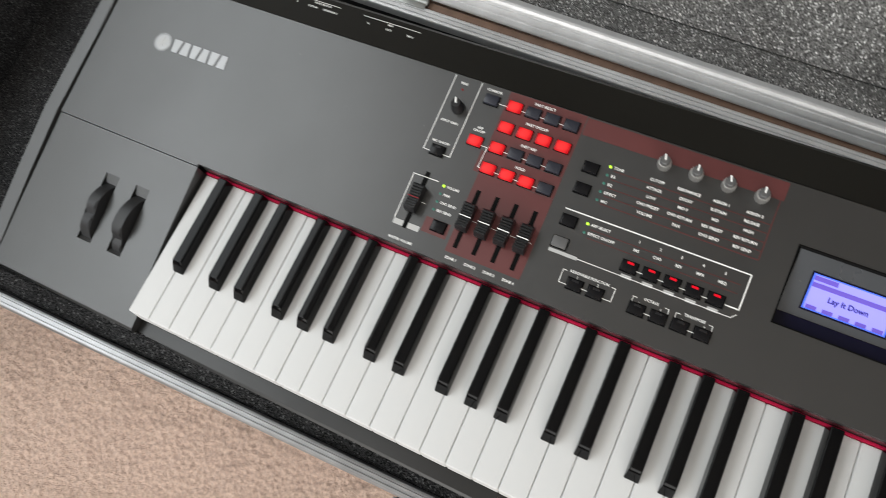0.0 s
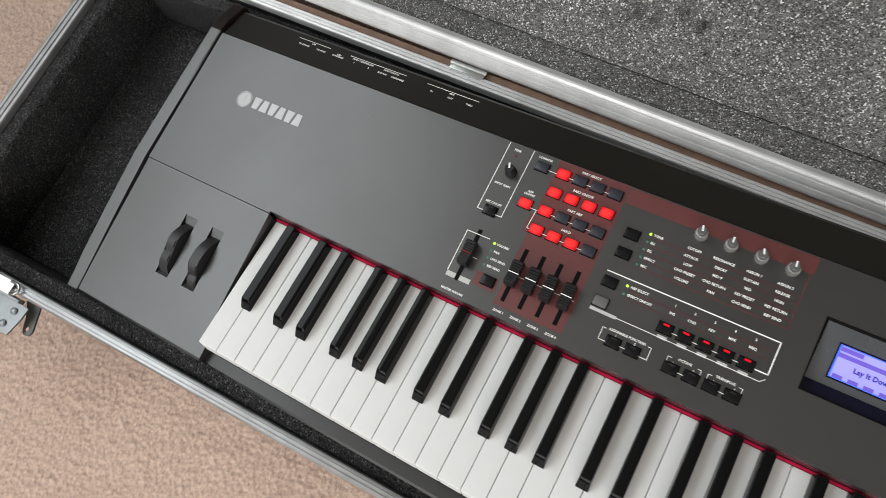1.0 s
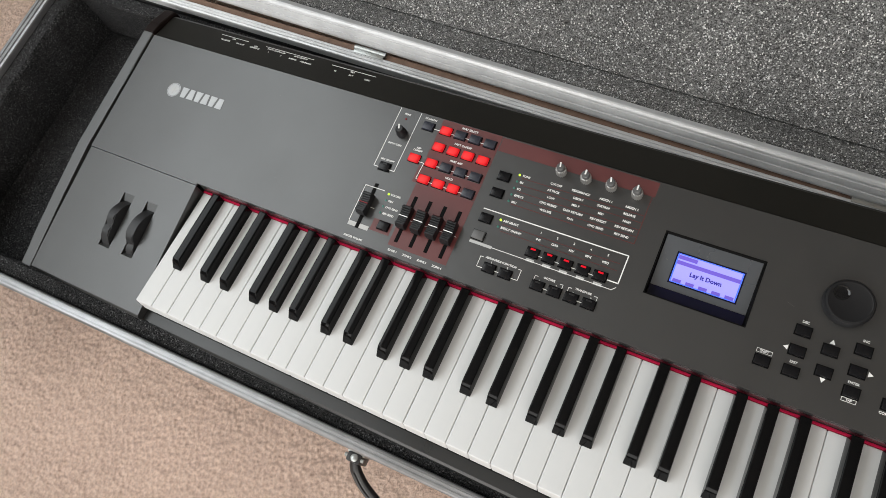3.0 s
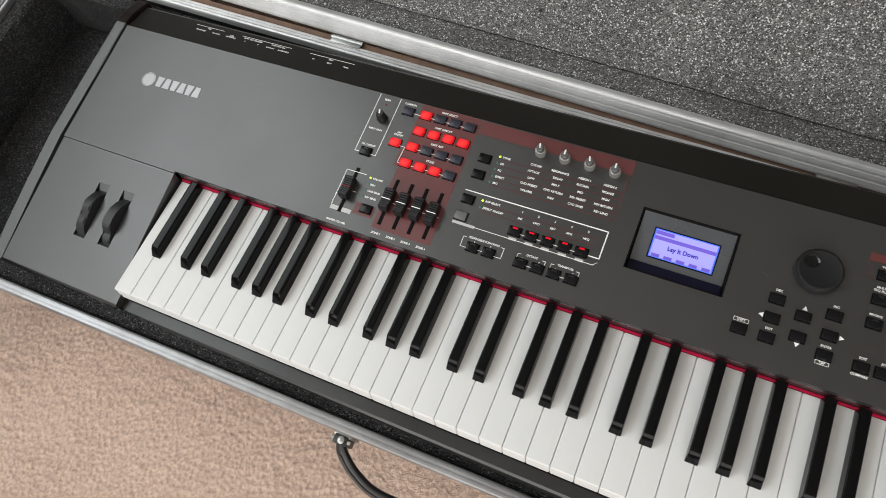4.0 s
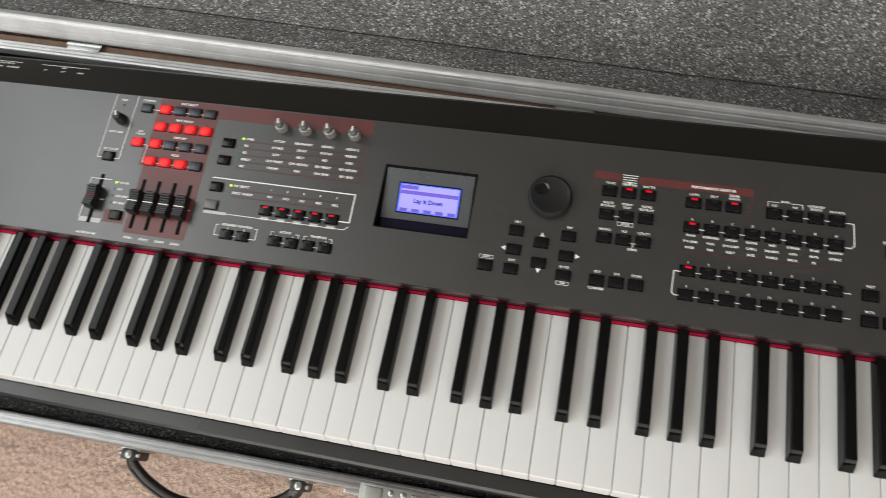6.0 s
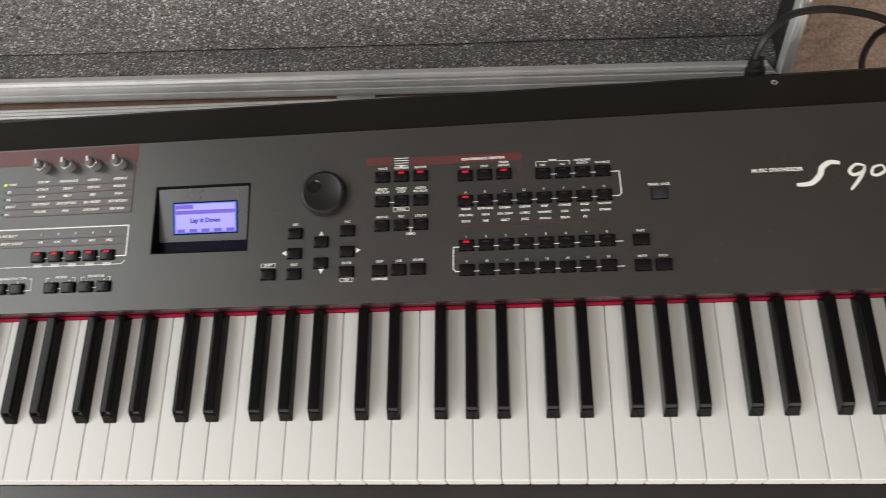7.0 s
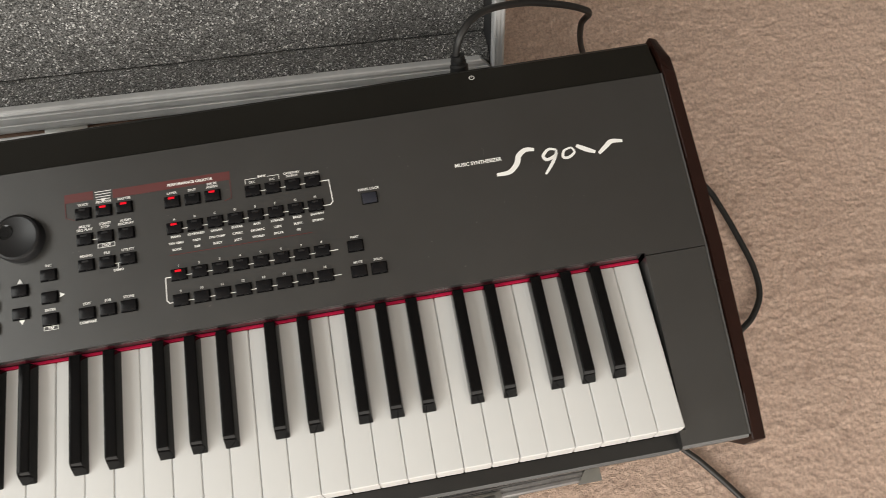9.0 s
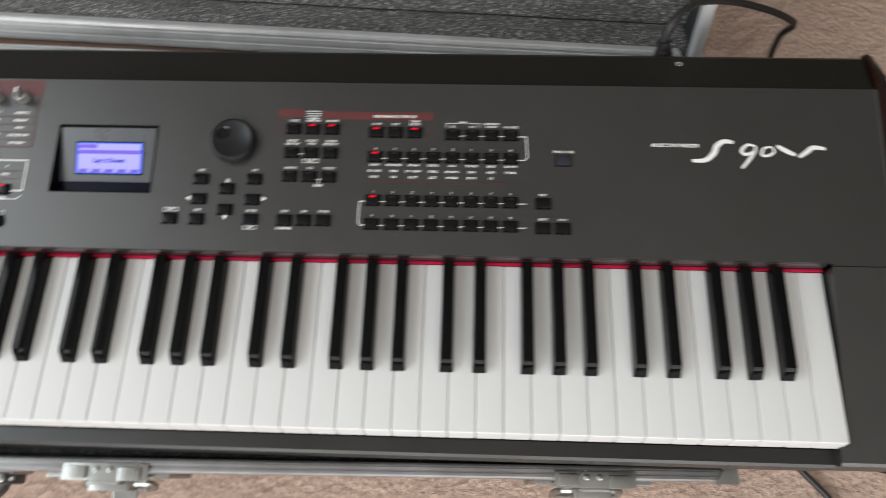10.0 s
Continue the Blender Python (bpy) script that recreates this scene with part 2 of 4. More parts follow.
def add_prism(bm, outline, a, b, axis="x"):
    """An outline of (u, v) pairs, drawn out from a to b along an axis."""
    def at(u, v, w):
        return {"x": (w, u, v), "y": (u, w, v), "z": (u, v, w)}[axis]
    ends = [[bm.verts.new(at(u, v, w)) for u, v in outline] for w in (a, b)]
    n = len(outline)
    bm.faces.new(ends[0])
    bm.faces.new(ends[1][::-1])
    for i in range(n):
        bm.faces.new((ends[0][i], ends[0][(i + 1) % n], ends[1][(i + 1) % n], ends[1][i]))


def prism(outline, a, b, axis="x", bevel=0.0):
    bm = bmesh.new()
    add_prism(bm, outline, a, b, axis)
    if bevel:
        bmesh.ops.bevel(bm, geom=list(bm.edges), offset=bevel, segments=2, affect="EDGES", profile=0.6)
    return bm


def add_turned(bm, outline, sides=24, centre=(0, 0, 0), ribs=0, rib=0.0):
    """A body of revolution about z from (radius, height) pairs; ribs flute its side."""
    rings = []
    for r, h in outline:
        ring = []
        for i in range(sides):
            a = 2 * math.pi * i / sides
            rr = r * (1 - (rib if ribs and i % 2 else 0))
            ring.append(bm.verts.new((centre[0] + rr * math.cos(a), centre[1] + rr * math.sin(a), centre[2] + h)))
        rings.append(ring)
    for p, q in zip(rings, rings[1:]):
        for i in range(sides):
            bm.faces.new((p[i], p[(i + 1) % sides], q[(i + 1) % sides], q[i]))
    bm.faces.new(rings[0][::-1])
    bm.faces.new(rings[-1])


def turned(outline, sides=24, **k):
    bm = bmesh.new()
    add_turned(bm, outline, sides, **k)
    return bm


def spline(points, per=10):
    """A smooth line through points."""
    p = [Vector(points[0])] + [Vector(q) for q in points] + [Vector(points[-1])]
    out = []
    for i in range(1, len(p) - 2):
        a, b, c, d = p[i - 1], p[i], p[i + 1], p[i + 2]
        for j in range(per):
            t = j / per
            out.append(0.5 * ((2 * b) + (c - a) * t + (2 * a - 5 * b + 4 * c - d) * t * t + (3 * b - a - 3 * c + d) * t ** 3))
    return out + [p[-1]]


def add_tube(bm, points, radius, sides=10, flat=1.0):
    """A tube along points; radius may be a list; flat squeezes it across."""
    n = len(points)
    rings = []
    side = None
    for i, q in enumerate(points):
        way = (points[min(i + 1, n - 1)] - points[max(i - 1, 0)]).normalized()
        if side is None:
            side = way.orthogonal().normalized()
        side = (side - way * side.dot(way)).normalized()
        other = way.cross(side)
        r = radius[i] if isinstance(radius, list) else radius
        rings.append([bm.verts.new(q + r * (math.cos(2 * math.pi * k / sides) * side + flat * math.sin(2 * math.pi * k / sides) * other)) for k in range(sides)])
    for a, b in zip(rings, rings[1:]):
        for k in range(sides):
            bm.faces.new((a[k], a[(k + 1) % sides], b[(k + 1) % sides], b[k]))
    bm.faces.new(rings[0][::-1])
    bm.faces.new(rings[-1])


def tube(points, radius, sides=10, per=10, flat=1.0):
    bm = bmesh.new()
    add_tube(bm, spline(points, per), radius, sides, flat)
    return bm


def add_strip(bm, points, width, z=0.0, thick=0.00025):
    """A flat printed line through (x, y) points on the panel."""
    for (xa, ya), (xb, yb) in zip(points, points[1:]):
        d = Vector((xb - xa, yb - ya))
        n = Vector((-d.y, d.x)).normalized() * width / 2
        e = d.normalized() * width / 2
        q = [(xa - e.x + n.x, ya - e.y + n.y), (xa - e.x - n.x, ya - e.y - n.y), (xb + e.x - n.x, yb + e.y - n.y), (xb + e.x + n.x, yb + e.y + n.y)]
        add_prism(bm, q, z, z + thick, "z")


def rough_slab(x0, x1, y0, y1, z0, z1, step=0.006):
    """A slab of torn-edged foam: its upper edges wander a little."""
    bm = bmesh.new()
    lengthwise = x1 - x0 > y1 - y0
    a, b, c, d = (x0, x1, y0, y1) if lengthwise else (y0, y1, x0, x1)
    n = int((b - a) / step)
    rows = []
    for i in range(n + 1):
        u = a + (b - a) * i / n
        k = [0.0013 * noise.noise((u * 90, 3.1 * j, c * 50)) for j in range(6)]
        sec = [(c, z0), (c, z1 - 0.004 + k[0]), (c + 0.003 + k[1], z1 + k[2] * 0.6), (d - 0.003 + k[3], z1 + k[4] * 0.6), (d + k[5], z1 - 0.004 + k[1]), (d, z0)]
        rows.append([bm.verts.new((u, v, w) if lengthwise else (v, u, w)) for v, w in sec])
    for p, q in zip(rows, rows[1:]):
        for j in range(6):
            bm.faces.new((p[j], p[(j + 1) % 6], q[(j + 1) % 6], q[j]))
    bm.faces.new(rows[0][::-1])
    bm.faces.new(rows[-1])
    return bm


# ---- room ----
X0, X1, Y0, Y1, H = ROOM
part("ceiling", box(X0 - 0.1, X1 + 0.1, Y0 - 0.1, Y1 + 0.1, H, H + 0.1), CEIL, None)
tagged(bpy.data.objects["ceiling"], "plain painted ceiling", "ceiling", kind="structure")
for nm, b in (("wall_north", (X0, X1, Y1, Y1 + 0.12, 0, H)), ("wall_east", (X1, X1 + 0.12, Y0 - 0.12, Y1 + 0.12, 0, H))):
    tagged(part(nm, box(*b), WALL_DIM, None), "plain unseen wall of the room, darkened to cut bounced light", "wall", kind="structure")
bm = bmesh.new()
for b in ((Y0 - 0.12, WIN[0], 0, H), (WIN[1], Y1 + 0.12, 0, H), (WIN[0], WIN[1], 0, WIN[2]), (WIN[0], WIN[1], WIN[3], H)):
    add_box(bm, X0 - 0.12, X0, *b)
tagged(part("wall_west", bm, WALL_DIM, None), "unseen wall with the window opening, darkened to cut bounced light", "wall", kind="structure")
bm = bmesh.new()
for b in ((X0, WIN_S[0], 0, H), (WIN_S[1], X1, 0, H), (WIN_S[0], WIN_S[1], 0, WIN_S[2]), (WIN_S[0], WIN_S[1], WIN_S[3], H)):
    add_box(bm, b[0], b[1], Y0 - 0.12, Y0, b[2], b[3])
tagged(part("wall_south", bm, WALL_DIM, None), "unseen darkened wall with an opening added for fill light", "wall", kind="structure")


def window(name, span, m):
    """A plain white frame set in its opening; built along y and facing x."""
    w = place(tagged(new(name), "unseen white framed window set at a light's opening", "window", kind="structure"), m)
    a, b, lo, hi = span
    for k in ((a, a + 0.05, lo, hi), (b - 0.05, b, lo, hi), (a + 0.05, b - 0.05, lo, lo + 0.05), (a + 0.05, b - 0.05, hi - 0.05, hi)):
        part("frame_bar", box(-0.10, -0.05, *k), FRAME, w)


window("window_1", WIN, pose(X0, 0, 0))
window("window_fill", (-WIN_S[1], -WIN_S[0], WIN_S[2], WIN_S[3]), pose(0, Y0, 0, 0, 0, 90))


# ---- carpet ----
def carpet_sheet(xa, xb, ya, yb, step):
    """One sheet of cut pile: a fine field of tufts round the case, plain beyond."""
    rng = np.random.default_rng(7)
    nx, ny = int((xb - xa) / step) + 1, int((yb - ya) / step) + 1
    h = rng.random((ny, nx))
    h = (h + np.roll(h, 1, 0) + np.roll(h, 1, 1) + np.roll(np.roll(h, 1, 0), 1, 1)) / 4
    h2 = rng.random((ny, nx))
    for _ in range(4):
        h2 = (h2 + np.roll(h2, 1, 0) + np.roll(h2, -1, 0) + np.roll(h2, 1, 1) + np.roll(h2, -1, 1)) / 5
    h = -0.0050 * (1 - h) + 0.006 * (h2 - 0.5)
    h[0], h[-1], h[:, 0], h[:, -1] = 0, 0, 0, 0
    gx, gy = np.meshgrid(np.linspace(xa, xb, nx), np.linspace(ya, yb, ny))
    jig = (rng.random((2, ny, nx)) - 0.5) * step * 0.6
    jig[:, 0], jig[:, -1], jig[:, :, 0], jig[:, :, -1] = 0, 0, 0, 0
    verts = np.stack([gx + jig[0], gy + jig[1], h], -1).reshape(-1, 3)
    i = (np.arange(ny - 1)[:, None] * nx + np.arange(nx - 1)[None, :]).ravel()
    quads = np.stack([i, i + 1, i + nx + 1, i + nx], 1)
    outer = np.array([[X0, Y0, 0], [X1, Y0, 0], [X1, Y1, 0], [X0, Y1, 0]], float)
    n = len(verts)
    c = (0, nx - 1, nx * ny - 1, nx * (ny - 1))
    ring = [[n + k, n + (k + 1) % 4, c[(k + 1) % 4], c[k]] for k in range(4)]
    me = bpy.data.meshes.new("carpet")
    me.from_pydata(np.vstack([verts, outer]).tolist(), [], quads.tolist() + ring)
    me.materials.append(CARPET)
    me.polygons.foreach_set("use_smooth", [True] * len(me.polygons))
    me.update()
    return me


tagged(part("floor", carpet_sheet(-0.9, 1.9, -0.55, 1.0, 0.0042), CARPET, None), "beige cut-pile carpet floor", "carpet", kind="structure")

# ---- flight case ----
L, D, RIMZ = 1.57, 0.4435, 0.140
CASE = pose(-0.405, -0.0545, 0, 0, 0, 0.79)
case = thing("flight_case", CASE, "open black flight case with aluminium edges and foam lining", "flight case")
WALL = 0.009
# the rear edge runs slightly askew to the front one
SKEW = 0.0058
REAR = pose(0, D, 0, 0, 0, -math.degrees(SKEW)) @ pose(0, -D, 0)


def askew(bm):
    for v in bm.verts:
        if v.co.y > 0.3:
            v.co.y -= SKEW * v.co.x
    return bm


bm = bmesh.new()
for b in ((0.004, L - 0.004, 0.004, 0.004 + WALL), (0.004, L - 0.004, D - 0.004 - WALL, D - 0.004), (0.004, 0.004 + WALL, 0.004 + WALL, D - 0.004 - WALL), (L - 0.004 - WALL, L - 0.004, 0.004 + WALL, D - 0.004 - WALL)):
    add_box(bm, *b, 0.004, RIMZ - 0.012)
add_box(bm, 0.004, L - 0.004, 0.004, D - 0.004, -0.003, 0.006)
part("tray_shell", askew(bm), LAMINATE, case, "black laminated plywood tray")
RIB = [(0, -0.030), (0, -0.004), (0.0015, -0.0015), (0.004, 0), (0.008, 0), (0.0085, -0.0012), (0.0105, -0.0012), (0.011, 0), (0.015, 0), (0.0155, -0.0014), (0.0175, -0.0014), (0.018, -0.0002), (0.0205, -0.0010), (0.0215, -0.003), (0.0215, -0.012), (0.0115, -0.012), (0.0115, -0.0125), (0.004, -0.0125), (0.004, -0.030)]
for nm, a, b, m in (("front", 0.0, L, pose(0, 0, RIMZ)), ("back", 0.0, L, REAR @ pose(L, D, RIMZ, 0, 0, 180)), ("left", 0.0, D, pose(0, D, RIMZ, 0, 0, -90)), ("right", 0.0, D - SKEW * L, pose(L, 0, RIMZ, 0, 0, 90))):
    bm = bmesh.new()
    add_prism(bm, RIB, a + 0.0005, b - 0.0005)
    for v in bm.verts:
        v.co.y *= 0.95 if nm == "left" else 0.62
        edge = max(0.0, v.co.y)
        v.co.x = max(a + edge, min(b - edge, v.co.x))
    part("edge_profile", bm, RIM if nm in ("back", "right") else RIM_SHADED, case, "ridged aluminium edge profile", m)
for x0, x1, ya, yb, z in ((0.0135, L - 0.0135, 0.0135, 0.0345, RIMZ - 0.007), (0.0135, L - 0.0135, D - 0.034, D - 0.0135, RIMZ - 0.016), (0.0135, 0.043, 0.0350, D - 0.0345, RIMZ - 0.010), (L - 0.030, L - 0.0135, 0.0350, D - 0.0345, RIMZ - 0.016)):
    part("wall_foam", askew(rough_slab(x0, x1, ya, yb, 0.007, z)), FOAM_SHADED, case, smooth=True)
part("base_foam", askew(box(0.0435, L - 0.0305, 0.0350, D - 0.0345, 0.007, 0.040, bevel=0.003)), FOAM_SHADED, case, smooth=True)


def latch(x):
    """A butterfly latch in its dished plate on the front of the tray."""
    plate = bmesh.new()
    add_box(plate, x - 0.055, x + 0.055, -0.0045, 0.0005, RIMZ - 0.075, RIMZ - 0.006, bevel=0.0015)
    ob = part("latch", plate, CHROME, case, "zinc butterfly latch")
    wing = bmesh.new()
    add_tube(wing, spline([(x - 0.026, -0.009, RIMZ - 0.028), (x - 0.030, -0.013, RIMZ - 0.045), (x, -0.015, RIMZ - 0.052), (x + 0.030, -0.013, RIMZ - 0.045), (x + 0.026, -0.009, RIMZ - 0.028), (x, -0.009, RIMZ - 0.024), (x - 0.026, -0.009, RIMZ - 0.028)]), 0.0035, 8)
    add_box(wing, x - 0.018, x + 0.018, -0.016, -0.004, RIMZ - 0.034, RIMZ - 0.010, bevel=0.002)
    part("butterfly", wing, CHROME, ob, smooth=True)
    top = bmesh.new()
    add_box(top, x - 0.038, x + 0.038, -0.0065, 0.0085, RIMZ + 0.0004, RIMZ + 0.0024, bevel=0.0008)
    add_box(top, x - 0.034, x - 0.016, -0.0050, 0.0060, RIMZ + 0.0024, RIMZ + 0.0050, bevel=0.0012)
    add_box(top, x + 0.012, x + 0.032, -0.0070, 0.0050, RIMZ + 0.0024, RIMZ + 0.0056, bevel=0.0014)
    for k in (-0.008, 0.004):
        add_turned(top, [(0.0030, RIMZ + 0.002), (0.0028, RIMZ + 0.0034), (0.0014, RIMZ + 0.0042)], 12, centre=(x + k, 0.003, 0))
    part("catch_plate", top, CHROME, ob, "riveted zinc catch plate on the rim", smooth=True)
    part("tongue", prism([(x - 0.004, -0.006), (x + 0.022, -0.006), (x + 0.020, -0.030), (x + 0.010, -0.036), (x + 0.000, -0.030)], RIMZ - 0.030, RIMZ - 0.027, "z", bevel=0.0008), CHROME, ob, "zinc latch tongue")
    hook = box(x - 0.014, x + 0.014, -0.010, -0.0045, RIMZ - 0.020, RIMZ + 0.002, bevel=0.002)
    part("hook", hook, CHROME, ob)


for x in (0.994, 1.437):
    latch(x)

# carrying handle: a padded grip hanging from two chrome loops
HX0, HX1 = 0.709, 0.889
GRIP = [(HX0, -0.007, 0.110), (HX0 + 0.005, -0.018, 0.104), (HX0 + 0.022, -0.032, 0.094), (HX0 + 0.050, -0.043, 0.086), (0.799, -0.043, 0.083), (HX1 - 0.050, -0.036, 0.086), (HX1 - 0.022, -0.026, 0.094), (HX1 - 0.005, -0.015, 0.104), (HX1, -0.007, 0.110)]
handle = part("handle", tube(GRIP, [0.0062 + 0.0022 * min(1.0, k / 9.0, (80 - k) / 9.0) for k in range(81)], 14, flat=0.7), LEATHER, case, "black leather carrying handle", smooth=True)
part("seam", tube([(x, y - 0.0030, z + 0.0066) for x, y, z in GRIP[1:-1]], 0.0016, 8), LEATHER, handle, "raised stitched seam", smooth=True)
for x in (HX0, HX1):
    part("strap", box(x - 0.0085, x + 0.0085, -0.012, -0.001, 0.084, 0.116, bevel=0.003), LEATHER, handle, "black folded strap end", smooth=True)
    bm = bmesh.new()
    add_box(bm, x - 0.010, x + 0.010, -0.003, 0.001, 0.076, 0.114, bevel=0.0015)
    add_turned(bm, [(0.0042, 0.1155), (0.0040, 0.1180), (0.0022, 0.1192)], 14, centre=(x + 0.001, -0.0065, 0))
    add_tube(bm, [Vector((x - 0.011, -0.0065, 0.113)), Vector((x + 0.011, -0.0065, 0.113))], 0.0022, 10)
    part("handle_mount", bm, CHROME, case, "chrome handle mount", smooth=True)


# a hinged ear with a bolt hole, standing out beside the first latch
HOLE = (0.183, -0.034)
EAR = [(0.160, 0.0), (0.167, -0.010), (0.173, -0.022), (0.177, -0.036), (0.182, -0.043), (0.190, -0.042), (0.194, -0.036), (0.193, -0.028), (0.190, -0.016), (0.188, -0.006), (0.186, 0.0), (0.172, 0.0)]
EAR = [(0.187 + 0.8 * (u - HOLE[0]), -0.031 + 0.8 * (v - HOLE[1])) for u, v in EAR]
HOLE = (0.187, -0.031)
bm = bmesh.new()
for z in (0.108, 0.1105):
    rim_out = [bm.verts.new((u, v, z + 0.10 * v)) for u, v in EAR]
    rim_in = []
    for u, v in EAR:
        a = math.atan2(v - HOLE[1], u - HOLE[0])
        rim_in.append(bm.verts.new((HOLE[0] + 0.0032 * math.cos(a), HOLE[1] + 0.0032 * math.sin(a), z + 0.10 * HOLE[1])))
    for k in range(len(EAR)):
        j = (k + 1) % len(EAR)
        bm.faces.new((rim_out[k], rim_out[j], rim_in[j], rim_in[k]))
part("latch_ear", bm, surface("dull_steel", (0.075, 0.075, 0.070), 0.42, metal=0.6, vary=0.2), case, "dull steel ear with a bolt hole")
# the first latch hangs open: its zinc flap stands out from the tray, its catch on the rim
flap = bmesh.new()
add_prism(flap, [(0.100, -0.006), (0.184, -0.010), (0.183, -0.024), (0.178, -0.045), (0.104, -0.047)], 0.1165, 0.1190, "z")
add_box(flap, 0.108, 0.176, -0.009, -0.0045, 0.1190, 0.1290, bevel=0.0012)
for u, v in ((0.170, -0.019), (0.166, -0.036), (0.120, -0.022)):
    add_turned(flap, [(0.0042, 0.1188), (0.0040, 0.1205), (0.0022, 0.1214)], 14, centre=(u, v, 0))
flap = part("latch_flap", flap, surface("dull_zinc", (0.20, 0.21, 0.215), 0.38, metal=0.85, vary=0.2, scale=50), case, "open zinc latch flap standing out")
catch = bmesh.new()
add_box(catch, 0.120, 0.171, -0.004, 0.011, RIMZ + 0.0004, RIMZ + 0.0030, bevel=0.0008)
add_tube(catch, spline([(0.172, -0.002, RIMZ + 0.003), (0.179, 0.000, RIMZ + 0.004), (0.181, 0.006, RIMZ + 0.0045), (0.176, 0.010, RIMZ + 0.004), (0.166, 0.010, RIMZ + 0.0035)]), 0.0017, 8)
part("catch", catch, CHROME, flap, smooth=True)
# folded corner plates at the right-hand end of the rim
for y, sy in ((0.0, 1), (D - SKEW * L, -1)):
    bm = bmesh.new()
    add_prism(bm, [(L + 0.0015, y - sy * 0.0015), (L - 0.022, y - sy * 0.0015), (L - 0.014, y + sy * 0.009), (L - 0.009, y + sy * 0.014), (L + 0.0015, y + sy * 0.024)], RIMZ + 0.0003, RIMZ + 0.0016, "z")
    add_box(bm, L + 0.0003, L + 0.0015, min(y, y + sy * 0.024), max(y, y + sy * 0.024), RIMZ - 0.030, RIMZ + 0.0003)
    part("corner_plate", bm, CHROME, case, "folded zinc corner plate")

# lid, standing open and leaning back
LID = pose(0, D + 0.0125, RIMZ + 0.0005, 0, 0, -1.02) @ pose(0, 0, 0, 58.5, 0, 0)
LIDD, LIDH = 0.095, 0.47
LL = L + 0.001
bm = bmesh.new()
for b in ((0.004, LL - 0.004, 0.004, 0.013, -LIDD, -0.012), (0.004, LL - 0.004, LIDH - 0.013, LIDH - 0.004, -LIDD, -0.012), (0.004, 0.013, 0.013, LIDH - 0.013, -LIDD, -0.012), (LL - 0.013, LL - 0.004, 0.013, LIDH - 0.013, -LIDD, -0.012), (0.004, LL - 0.004, 0.004, LIDH - 0.004, -LIDD - 0.009, -LIDD)):
    add_box(bm, *b)
lid = part("lid", bm, LAMINATE, case, "open lid lined with grey speckled foam", LID)
for a, b, m in ((0.0, LL, pose(0, 0, 0)), (0.0, LL, pose(LL, LIDH, 0, 0, 0, 180)), (0.0, LIDH, pose(0, LIDH, 0, 0, 0, -90)), (0.0, LIDH, pose(LL, 0, 0, 0, 0, 90))):
    bm = bmesh.new()
    add_prism(bm, RIB, a + 0.0005, b - 0.0005)
    for v in bm.verts:
        v.co.y *= 0.6 if b == LIDH else 1.2
        edge = max(0.0, v.co.y)
        v.co.x = max(a + edge, min(b - edge, v.co.x))
    part("edge_profile", bm, RIM, lid, "ridged aluminium edge profile", m)


def foam_pad(xa, xb, ya, yb, z_of, n=480, k=100):
    """A soft foam pad with a slightly uneven face and a few dents."""
    bm = bmesh.new()
    dents = [(0.668, 0.098, 0.011, 0.010), (0.684, 0.094, 0.008, 0.008), (0.712, 0.112, 0.009, 0.010), (0.732, 0.106, 0.007, 0.011), (0.745, 0.080, 0.006, 0.006), (0.64, 0.16, 0.03, 0.004)]
    grid = []
    for j in range(k + 1):
        row = []
        for i in range(n + 1):
            x, y = xa + (xb - xa) * i / n, ya + (yb - ya) * (j / k) ** 1.6
            z = z_of(y) + 0.0022 * noise.noise((x * 7, y * 9, 1.3)) + 0.0008 * noise.noise((x * 40, y * 40, 4))
            for dx, dy, r, depth in dents:
                z -= 1.8 * depth * math.exp(-((x - dx) ** 2 + (y - dy) ** 2) / (0.5 * r * r))
            row.append(bm.verts.new((x, y, z)))
        grid.append(row)
    for j in range(k):
        for i in range(n):
            bm.faces.new((grid[j][i], grid[j][i + 1], grid[j + 1][i + 1], grid[j + 1][i]))
    low = [[bm.verts.new((x, y, -LIDD + 0.001)) for x in (xa, xb)] for y in (ya, yb)]
    bm.faces.new([low[0][0], low[0][1]] + grid[0][::-1])
    bm.faces.new([low[1][1], low[1][0]] + grid[-1])
    bm.faces.new([low[1][0], low[0][0]] + [r[0] for r in grid])
    bm.faces.new([low[0][1], low[1][1]] + [r[-1] for r in grid][::-1])
    bm.faces.new([low[0][0], low[1][0], low[1][1], low[0][1]])
    return bm


part("foam_edge", prism([(0.0135, -0.014), (0.021, -0.012), (0.030, -0.022), (0.038, -0.043), (0.038, -LIDD + 0.001), (0.0135, -LIDD + 0.001)], 0.0135, LL - 0.0135, bevel=0.001), FOAM_LIT, lid)
part("foam_panel", foam_pad(0.0135, LL - 0.0135, 0.0398, LIDH - 0.0135, lambda y: -0.042), FOAM_LIT, lid, smooth=True)

# brown edge of the ply showing between tray and lid, and the hinges over it
part("ply_edge", askew(box(0.02, L - 0.02, D + 0.0003, D + 0.0080, 0.05, RIMZ - 0.004)), PLY, case, "bare brown plywood edge at the hinge line")
